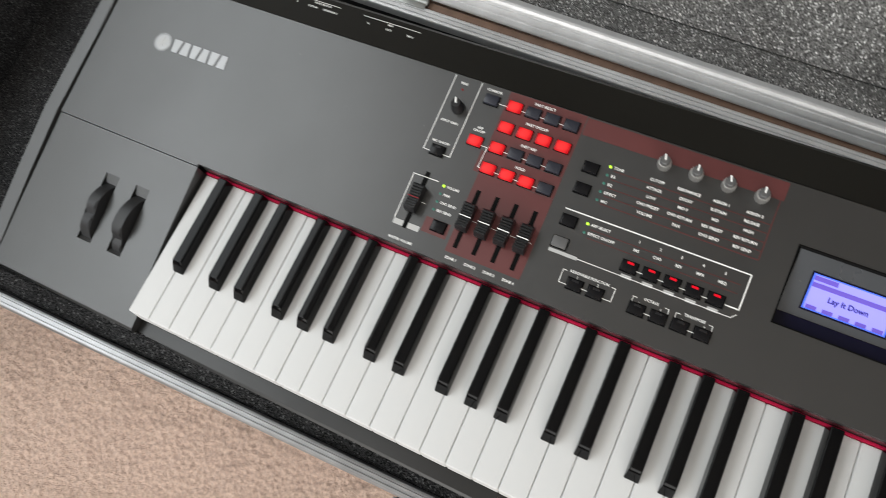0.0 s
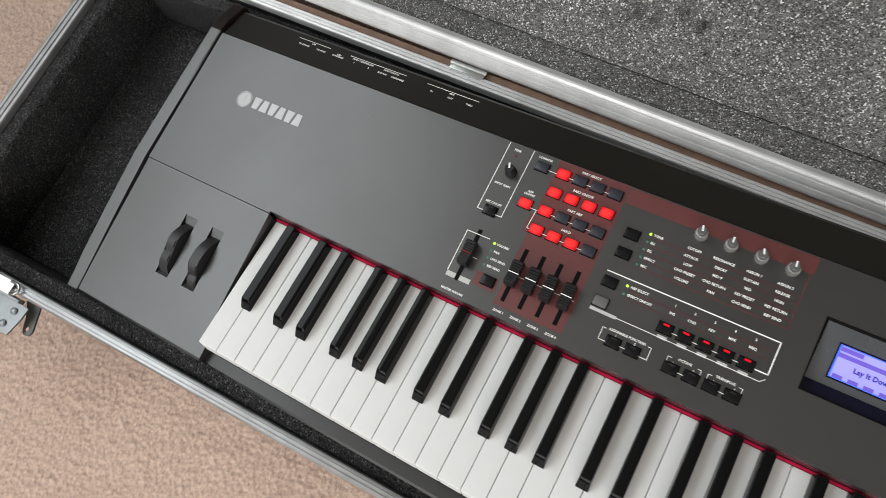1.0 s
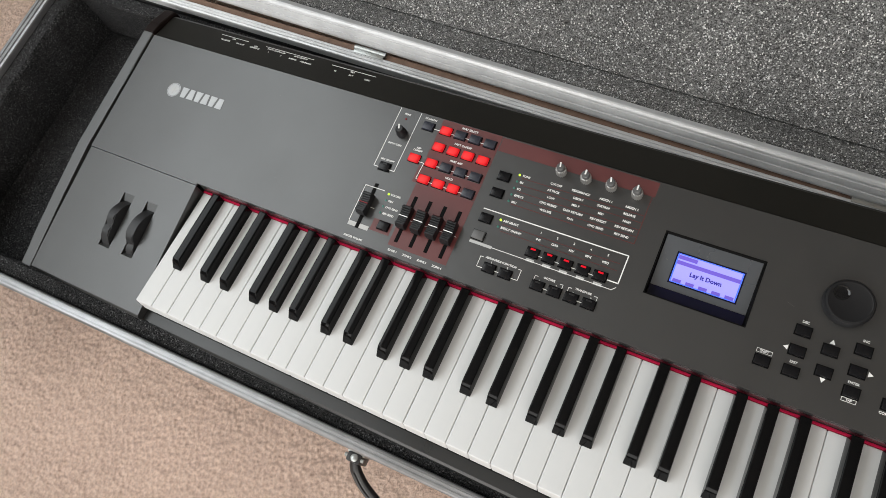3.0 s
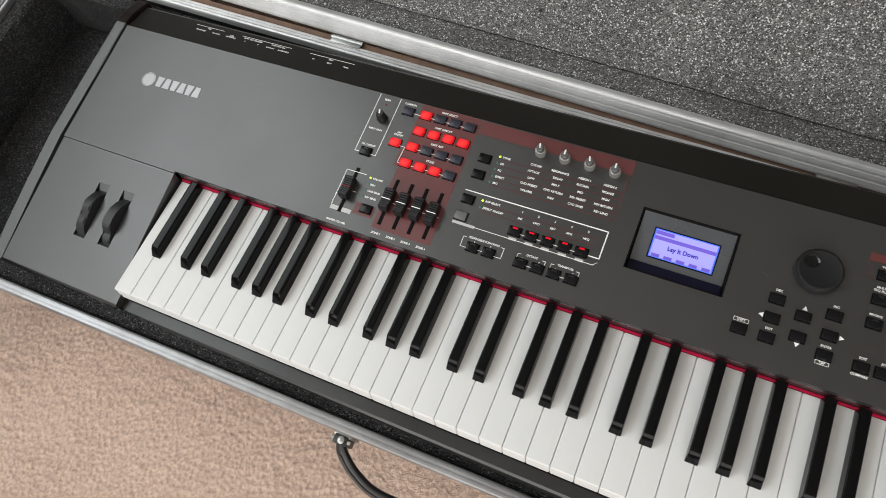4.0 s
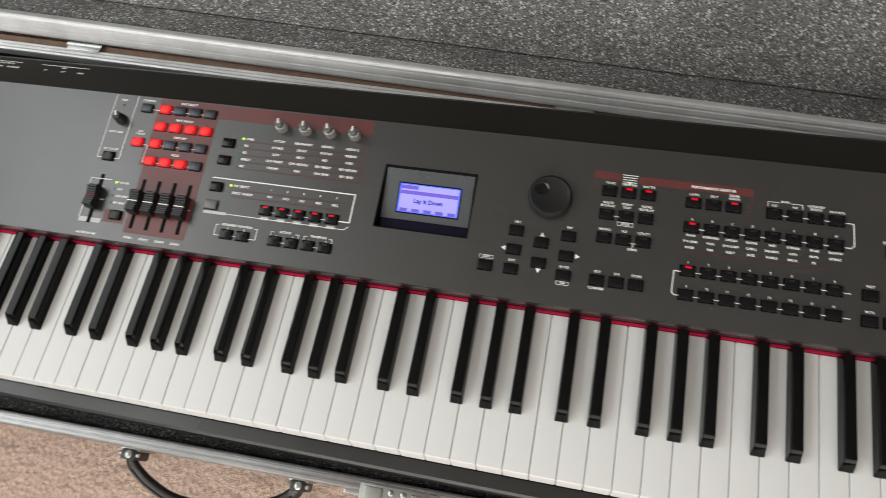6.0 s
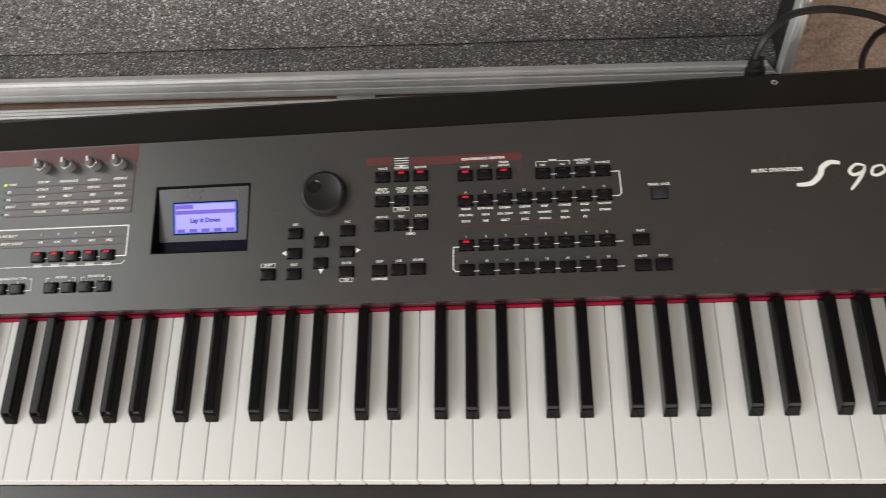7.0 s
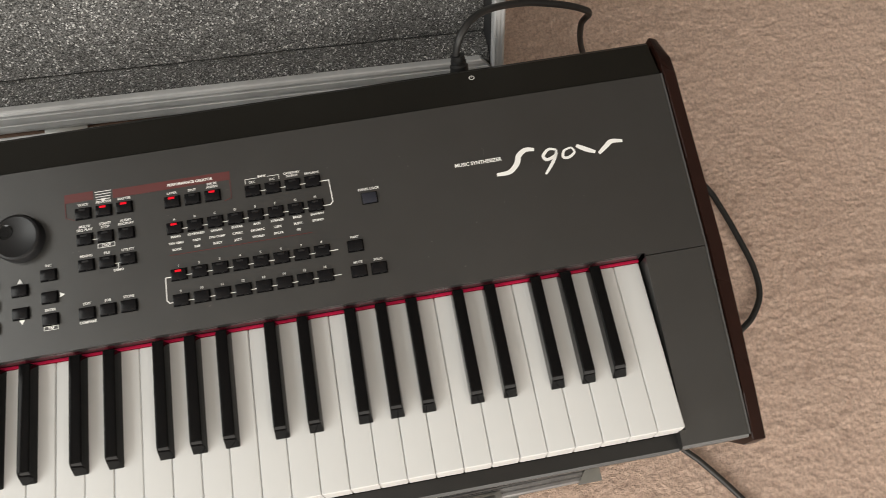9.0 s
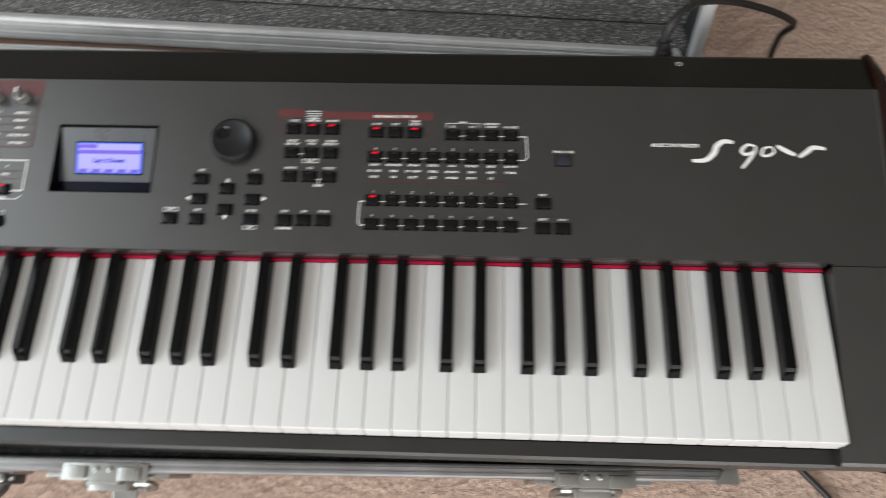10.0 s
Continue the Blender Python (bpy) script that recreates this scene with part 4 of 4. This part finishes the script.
base = [bm.verts.new((v.co.x, v.co.y, v.co.z - 0.018)) for v in out]
for k in range(4):
    j = (k + 1) % 4
    bm.faces.new((top[k], top[j], inn[j], inn[k]))
    bm.faces.new((out[k], out[j], top[j], top[k]))
    bm.faces.new((base[k], base[j], out[j], out[k]))
bm.faces.new(base[::-1])
bm.faces.new(inn)
# recess walls painted black for the shade they lie in
display = part("display", bm, VOID, synth, "sunken display with a slanting grey bezel")
rise = (pz(GY1) - DEEP[GY1]) - (pz(GY0) - DEEP[GY0])
tilt = math.degrees(math.atan2(rise, GY1 - GY0))
FACE = pose((GX0 + GX1) / 2, (GY0 + GY1) / 2, (pz(GY0) - DEEP[GY0] + pz(GY1) - DEEP[GY1]) / 2 + 0.0003, tilt, 0, 0)
FW, FH = GX1 - GX0, math.hypot(GY1 - GY0, rise)
LW, LH = 0.0618, 0.0288
SCR = FACE @ pose(0.0016, 0.0030, 0)
part("bezel", box(-FW / 2 + 0.0004, FW / 2 - 0.0004, -FH / 2 + 0.0130, FH / 2 - 0.0004, -0.0004, 0.0002), SHADE, display, "slanting grey bezel", FACE)
part("display_lens", box(-FW / 2 + 0.0004, FW / 2 - 0.0004, -FH / 2 + 0.0004, -FH / 2 + 0.0126, -0.0004, 0.0002), WINDOW_BLUE, display, "dark navy glossy strip below the screen", FACE)
part("screen_surround", box(-LW / 2 - 0.0014, LW / 2 + 0.0014, -LH / 2 - 0.0014, LH / 2 + 0.0014, 0.0002, 0.0004), WINDOW_BLUE, display, "dark frame line", SCR)
screen = part("screen", box(-LW / 2, LW / 2, -LH / 2, LH / 2, 0.0003, 0.0006), SCREEN, display, "backlit blue-white screen", SCR)
UP = 0.0007
bm = bmesh.new()
for k in ((-LW / 2, LW / 2, -LH / 2, -LH / 2 + 0.0009), (-LW / 2, LW / 2, LH / 2 - 0.0009, LH / 2), (-LW / 2, -LW / 2 + 0.0012, -LH / 2 + 0.0009, LH / 2 - 0.0009), (LW / 2 - 0.0012, LW / 2, -LH / 2 + 0.0009, LH / 2 - 0.0009)):
    add_box(bm, *k, 0.0004, 0.0009)
part("screen_edge", bm, SCREEN_EDGE, display, "blue rim of the screen", SCR)
bm = bmesh.new()
add_box(bm, -LW / 2 + 0.0005, LW / 2 - 0.0005, LH / 2 - 0.0105, LH / 2 - 0.0068, UP, UP + 0.0001)
add_box(bm, -LW / 2 + 0.0005, -LW / 2 + 0.019, LH / 2 - 0.0052, LH / 2 - 0.0015, UP, UP + 0.0001)
for k in range(5):
    add_box(bm, -LW / 2 + 0.0025 + 0.0123 * k, -LW / 2 + 0.0105 + 0.0123 * k, -LH / 2 + 0.0008, -LH / 2 + 0.0040, UP, UP + 0.0001)
add_box(bm, -LW / 2 + 0.0005, LW / 2 - 0.0005, -LH / 2 + 0.0001, -LH / 2 + 0.0006, UP, UP + 0.0001)
part("unreadable_print", bm, SCREEN_DARK, display, "", SCR)
text("Lay It Down", 0, 0, 0.0060, material=SCREEN_INK, parent=display, m=SCR @ pose(0, -0.0025, UP + 0.0002))

# data dial
dial = part("data_dial", turned([(0.0212, 0), (0.0210, 0.0070), (0.0198, 0.0088), (0.0180, 0.0092), (0.0172, 0.0088)], 64), BLACK, synth, "large round black data dial", on_panel(0.6880, 0.2545), smooth=True)
part("finger_dimple", turned([(0.0068, 0.0088), (0.0066, 0.0096), (0.0055, 0.0091), (0.0036, 0.0075), (0.0012, 0.0068)], 32), surface("dimple_gloss", (0.006, 0.006, 0.006), 0.1, rough_vary=0.03), dial, "glossy finger dimple", pose(-0.0085, 0.0058, 0), smooth=True)

# cursor and edit buttons
for wd, x, y, dy in (("DEC", 0.661, 0.218, 0.0085), (None, 0.661, 0.199, 0), ("EXIT", 0.661, 0.1798, 0.0085), ("SHIFT", 0.6364, 0.1800, 0.0085), (None, 0.6859, 0.2090, 0), (None, 0.6859, 0.1891, 0), ("INC", 0.7105, 0.2187, 0.0085), (None, 0.7105, 0.1991, 0), ("ENTER", 0.7103, 0.1801, 0.0082), ("EDIT", 0.7410, 0.1802, 0.0082), ("JOB", 0.7586, 0.1804, 0.0082), ("STORE", 0.7762, 0.1806, 0.0082)):
    button(x, y, led=None)
    if wd:
        text(wd, x, y + dy, 0.0031)
text("COMPARE", 0.7410, 0.1725, 0.0031)
text("TAP", 0.7103, 0.1728, 0.0028)
line([(0.7045, 0.1712), (0.7045, 0.1744), (0.7161, 0.1744), (0.7161, 0.1712), (0.7045, 0.1712)], 0.0004)
line([(0.6298, 0.1868), (0.6298, 0.1902), (0.6430, 0.1902), (0.6430, 0.1868), (0.6298, 0.1868)], 0.0004)


def arrow(x, y, turn):
    part("arrow", prism([(-0.0024, -0.0016), (0.0024, -0.0016), (0.0, 0.0026)], 0, 0.0002, "z"), WHITE, synth, "", on_panel(x, y, 0.0002) @ pose(0, 0, 0, 0, 0, turn))


arrow(0.6859, 0.2168, 0)
arrow(0.6865, 0.1820, 180)
arrow(0.6515, 0.1996, 90)
arrow(0.7205, 0.2000, -90)

# mode buttons
MX = (0.7428, 0.7606, 0.7786)
for y, words, lit in ((0.2688, ("VOICE", "PERFORM", "MASTER"), (False, True, True)), (0.2452, ("MULTI/\nSEQ PLAY", "START/\nSTOP", "AUDIO\nREC/PLAY"), (False, False, False)), (0.2220, ("MIXING", "FILE", "UTILITY"), (False, False, False))):
    for x, wd, on in zip(MX, words, lit):
        button(x, y, led=on)
        text(wd, x, y + (0.0102 if "\n" in wd else 0.0082), 0.0031)
text("CLICK", MX[1], 0.2372, 0.0028)
line([(MX[1] - 0.0072, 0.2355), (MX[1] - 0.0072, 0.2390), (MX[1] + 0.0072, 0.2390), (MX[1] + 0.0072, 0.2355), (MX[1] - 0.0072, 0.2355)], 0.0004)
line([(MX[0] + 0.006, 0.2440), (MX[1] - 0.006, 0.2440)], 0.0006)
line([(MX[1] + 0.006, 0.2195), (MX[2] - 0.006, 0.2195)], 0.0006)
line([(MX[1] + 0.009, 0.2195), (MX[1] + 0.009, 0.2155)], 0.0006)
text("DEMO", MX[1] + 0.009, 0.2135, 0.0030)
for k in range(4):
    line([(MX[1] - 0.0068 + 0.0003 * k, 0.2868 - 0.0024 * k), (MX[1] + 0.0068 - 0.0003 * k, 0.2868 - 0.0024 * k)], 0.0006)
arrow(MX[1], 0.2786, 180)

# bank and number buttons
NX = [0.8203 + 0.01778 * k for k in range(8)]
for k, (wd, on) in enumerate((("LAYER", True), ("SPLIT", False), ("DRUM\nASSIGN", True))):
    button(NX[k], 0.2666, led=on)
    text(wd, NX[k], 0.2666 + (0.0098 if "\n" in wd else 0.0082), 0.0030)
text("PERFORMANCE CREATOR", 0.8370, 0.2825, 0.0034)
for k, wd in ((4, "DEC"), (5, "INC"), (6, "CATEGORY\nSEARCH"), (7, "FAVORITE")):
    button(NX[k], 0.2651, led=False)
    text(wd, NX[k], 0.2651 + (0.0098 if "\n" in wd else 0.0080), 0.0028)
text("BANK", 0.9005, 0.2775, 0.0028)
line([(0.8855, 0.2725), (0.8855, 0.2765), (0.8955, 0.2765)], 0.0005)
line([(0.9155, 0.2725), (0.9155, 0.2765), (0.9055, 0.2765)], 0.0005)
ROWS3 = (("PIANO", "KEYBOARD", "ORGAN", "GUITAR", "BASS", "STRINGS", "BRASS", "SAX/WW"), ("SYN LEAD", "PADS", "SYN COMP", "C.PERC", "DRUM/PC", "S.EFX", "M.EFX", "ETHNIC"), ("ROCK", "R&B", "ELECT", "JAZZ", "WORLD", "SP/LYR", "FX"))
for k in range(8):
    button(NX[k], 0.2424, led=(k == 0))
    text("ABCDEFGH"[k], NX[k], 0.2503, 0.0030)
    button(NX[k], 0.2005, led=(k == 0))
    text(str(k + 1), NX[k], 0.2084, 0.0030)
    button(NX[k], 0.1781, led=None)
    text(str(k + 9), NX[k], 0.1858, 0.0030)
for r, row in enumerate(ROWS3):
    for k, wd in enumerate(row):
        text(wd, NX[k], 0.2345 - 0.0058 * r, 0.0028)
for y, a, b in ((0.2410, NX[0], 0.9520), (0.1993, NX[0], 0.9580), (0.1769, NX[0], 0.9580), (0.2640, NX[4], 0.9520)):
    line([(a, y), (b, y)], 0.0007)
line([(0.9520, 0.2640), (0.9590, 0.2640), (0.9600, 0.2435), (0.9575, 0.2410), (0.9520, 0.2410)], 0.0008)
line([(0.8140, 0.1993), (0.8085, 0.1993), (0.8080, 0.1795), (0.8100, 0.1769), (0.8140, 0.1769)], 0.0008)
for wd, x, y in (("PART", 0.9739, 0.2000), ("MUTE", 0.9738, 0.1771), ("SOLO", 0.9914, 0.1771)):
    button(x, y, led=None)
    text(wd, x, y + 0.0080, 0.0030)
button(0.9926, 0.2412, B_BLUE)
text("PANEL LOCK", 0.9930, 0.2498, 0.0032)

# maker's mark: a ring with a spoked disc and a row of plain blocks
bm = bmesh.new()
for ra, rb in ((0.0098, 0.0090), (0.0084, 0.0)):
    n = 40
    if rb:
        a = [bm.verts.new((ra * math.cos(2 * math.pi * k / n), ra * math.sin(2 * math.pi * k / n), 0.0003)) for k in range(n)]
        b = [bm.verts.new((rb * math.cos(2 * math.pi * k / n), rb * math.sin(2 * math.pi * k / n), 0.0003)) for k in range(n)]
        for k in range(n):
            bm.faces.new((a[k], a[(k + 1) % n], b[(k + 1) % n], b[k]))
    else:
        add_turned(bm, [(ra, 0.0), (ra, 0.0003)], n)
emblem = part("emblem", bm, SILVER, synth, "round silver emblem", on_panel(-0.1035, 0.2525, 0.0002))
for k in range(3):
    part("spoke", box(-0.0005, 0.0005, -0.0068, 0.0068, 0.0003, 0.0005), GREY_PRINT, emblem, "", pose(0, 0, 0.0001, 0, 0, 60 * k))
for k in range(6):
    bm = bmesh.new()
    x = 0.0114 * k
    add_prism(bm, [(x, -0.0068), (x + 0.0100, -0.0068), (x + 0.0084, 0.0068), (x + 0.0016, 0.0068)] if k % 2 else [(x + 0.0016, -0.0068), (x + 0.0084, -0.0068), (x + 0.0100, 0.0068), (x, 0.0068)], 0, 0.0003, "z")
    part("logo_block", bm, SILVER, synth, "", on_panel(-0.0915, 0.2530, 0.0002))

# model mark: sweeping white strokes and rings
text("MUSIC SYNTHESIZER", 1.0945, 0.2578, 0.0046)


def stroke(points, width, label=""):
    bm = bmesh.new()
    pts = spline([(x, y, 0) for x, y in points], 8)
    n = len(pts)
    pairs = []
    for i, q in enumerate(pts):
        d = (pts[min(i + 1, n - 1)] - pts[max(i - 1, 0)]).normalized()
        w = width * (0.35 + 0.65 * math.sin(math.pi * (0.12 + 0.76 * i / (n - 1)))) / 2
        o = Vector((-d.y, d.x, 0)) * w
        pairs.append((bm.verts.new(q + o), bm.verts.new(q - o)))
    for a, b in zip(pairs, pairs[1:]):
        bm.faces.new((a[0], b[0], b[1], a[1]))
    part("logo_stroke", bm, WHITE, synth, label, on_panel(1.1072, 0.2452, 0.0004))


stroke([(0.040, 0.0165), (0.032, 0.0175), (0.025, 0.0130), (0.022, 0.0060), (0.014, -0.0010), (0.002, -0.0018)], 0.0050, "white sweeping stroke")
stroke([(0.060, 0.0130), (0.053, 0.0145), (0.047, 0.0090), (0.050, 0.0050), (0.058, 0.0080), (0.060, 0.0130)], 0.0030)
stroke([(0.060, 0.0100), (0.054, 0.0010), (0.046, -0.0085)], 0.0030)
stroke([(0.074, 0.0130), (0.067, 0.0110), (0.065, 0.0050), (0.070, 0.0040), (0.076, 0.0080), (0.074, 0.0130)], 0.0026)
stroke([(0.079, 0.0140), (0.086, 0.0095), (0.095, 0.0050)], 0.0044)
stroke([(0.122, 0.0115), (0.112, 0.0128), (0.106, 0.0090), (0.098, 0.0030)], 0.0044)

# rear strip print
def strip_pose(x, y):
    return pose(x, y, 0.0341 - 0.211 * (y - 0.3175) + 0.0003, -math.degrees(math.atan(0.211)), 0, 0)


for xa, xb in ((-0.0894, -0.0458), (-0.0178, 0.0564), (0.0827, 0.1456)):
    part("printed_line", box(0, xb - xa, -0.0003, 0.0003, 0, 0.0002), WHITE, synth, "", strip_pose(xa, 0.3488))
for words, x, y in (("USB", -0.0675, 0.3464), ("TO DEVICE", -0.0777, 0.3410), ("TO HOST", -0.0537, 0.3410), ("LCD\nCONTRAST", -0.0308, 0.3428), ("FOOT CONTROLLER", 0.0006, 0.3461), ("1", -0.0086, 0.3410), ("2", 0.0108, 0.3410), ("FOOT SWITCH", 0.0379, 0.3461), ("SUSTAIN", 0.0292, 0.3405), ("ASSIGNABLE", 0.0488, 0.3405), ("MIDI", 0.1140, 0.3463), ("IN", 0.0921, 0.3410), ("OUT", 0.1149, 0.3405), ("THRU", 0.1379, 0.3405)):
    text(words, 0, 0, 0.0029, m=strip_pose(x, y))
mark = bmesh.new()
n = 20
ring = [[mark.verts.new((r * math.cos(2 * math.pi * k / n), r * math.sin(2 * math.pi * k / n), 0.0002)) for k in range(n)] for r in (0.0036, 0.0026)]
for k in range(n):
    if k not in (4, 5):
        mark.faces.new((ring[0][k], ring[0][(k + 1) % n], ring[1][(k + 1) % n], ring[1][k]))
add_box(mark, -0.0004, 0.0004, 0.0005, 0.0040, 0.0, 0.0003)
part("power_mark", mark, WHITE, synth, "white printed power symbol", strip_pose(1.1056, 0.3465) @ Matrix.Scale(0.75, 4))

# dust, lint and small scratches on the panel
rng = random.Random(5)
bm = bmesh.new()
for k in range(40):
    x, y = rng.uniform(XL + 0.01, XR - 0.01), rng.uniform(0.16, 0.31)
    if k % 3 == 0:
        x = rng.uniform(0.52, 1.25)
    n = 3 if k % 9 else 10
    w, q, turn = rng.uniform(0.00012, 0.0004) * (0.5 if n > 3 else 1), Vector((x, y, 0)), rng.uniform(0, 6.28)
    for j in range(n - 1):
        turn += rng.uniform(-0.5, 0.5)
        step = rng.uniform(0.0004, 0.0011)
        r = q + Vector((math.cos(turn), math.sin(turn), 0)) * step
        side = Vector((-math.sin(turn), math.cos(turn), 0)) * w
        bm.faces.new([bm.verts.new((v.x, v.y, pz(v.y) + 0.0002)) for v in (q - side, r - side, r + side, q + side)])
        q = r
tagged(part("dust", bm, surface("dust_grey", (0.13, 0.125, 0.12), 0.9), synth, "pale dust and lint"), kind="stuff")

# ---- cables ----
cable = thing("power_cable", KB, "black power cable plugged into the rear of the synthesizer", "cable")
part("cord", tube([(1.0990, 0.380, 0.008), (1.098, 0.385, 0.016), (1.103, 0.393, 0.030), (1.117, 0.407, 0.035), (1.140, 0.424, 0.025), (1.182, 0.444, 0.000), (1.223, 0.451, -0.020), (1.253, 0.456, -0.040), (1.265, 0.459, -0.055), (1.265, 0.470, -0.090), (1.283, 0.480, -0.160), (1.310, 0.450, -0.2060), (1.360, 0.380, -0.2185), (1.4106, 0.3006, -0.2260), (1.4239, 0.2674, -0.2287), (1.4361, 0.2197, -0.2324), (1.443, 0.1813, -0.2351), (1.4401, 0.1488, -0.2368), (1.4254, 0.126, -0.2372), (1.4085, 0.1125, -0.2368), (1.37, 0.092, -0.2350), (1.30, 0.065, -0.2318)], 0.0037, 12), RUBBER, cable, smooth=True)
bm = bmesh.new()
add_tube(bm, spline([(1.1000, 0.3600, -0.018), (1.1000, 0.370, -0.005), (1.0995, 0.379, 0.007), (1.099, 0.3835, 0.014)], 6), [0.0105] * 6 + [0.0092] * 6 + [0.0070] * 7, 14)
for k in range(3):
    add_tube(bm, [Vector((1.0995, 0.3735 + 0.0030 * k, -0.0005 + 0.0040 * k)), Vector((1.0995, 0.3747 + 0.0030 * k, 0.0012 + 0.0040 * k))], 0.0096 - 0.0009 * k, 14)
part("plug", bm, RUBBER, cable, "ribbed moulded plug", smooth=True)
lead = thing("floor_cable", KB, "thin black cable lying on the carpet", "cable")
part("cord", tube([(1.235, 0.045, -0.2305), (1.27, 0.012, -0.2345), (1.2967, -0.0155, -0.2372), (1.3125, -0.0321, -0.2394), (1.3445, -0.0736, -0.2440), (1.39, -0.14, -0.2515), (1.46, -0.23, -0.2615)], 0.0036, 10), RUBBER, lead, smooth=True)

# turn the lettering into meshes under their things
bpy.context.view_layer.update()
deps = bpy.context.evaluated_depsgraph_get()
for ob, m, material, parent in texts:
    me = bpy.data.meshes.new_from_object(ob.evaluated_get(deps))
    me.materials.clear()
    me.materials.append(material)
    words = ob.data.body.replace("\n", " ")
    bpy.data.objects.remove(ob)
    part("lettering", me, None, parent, "", m)
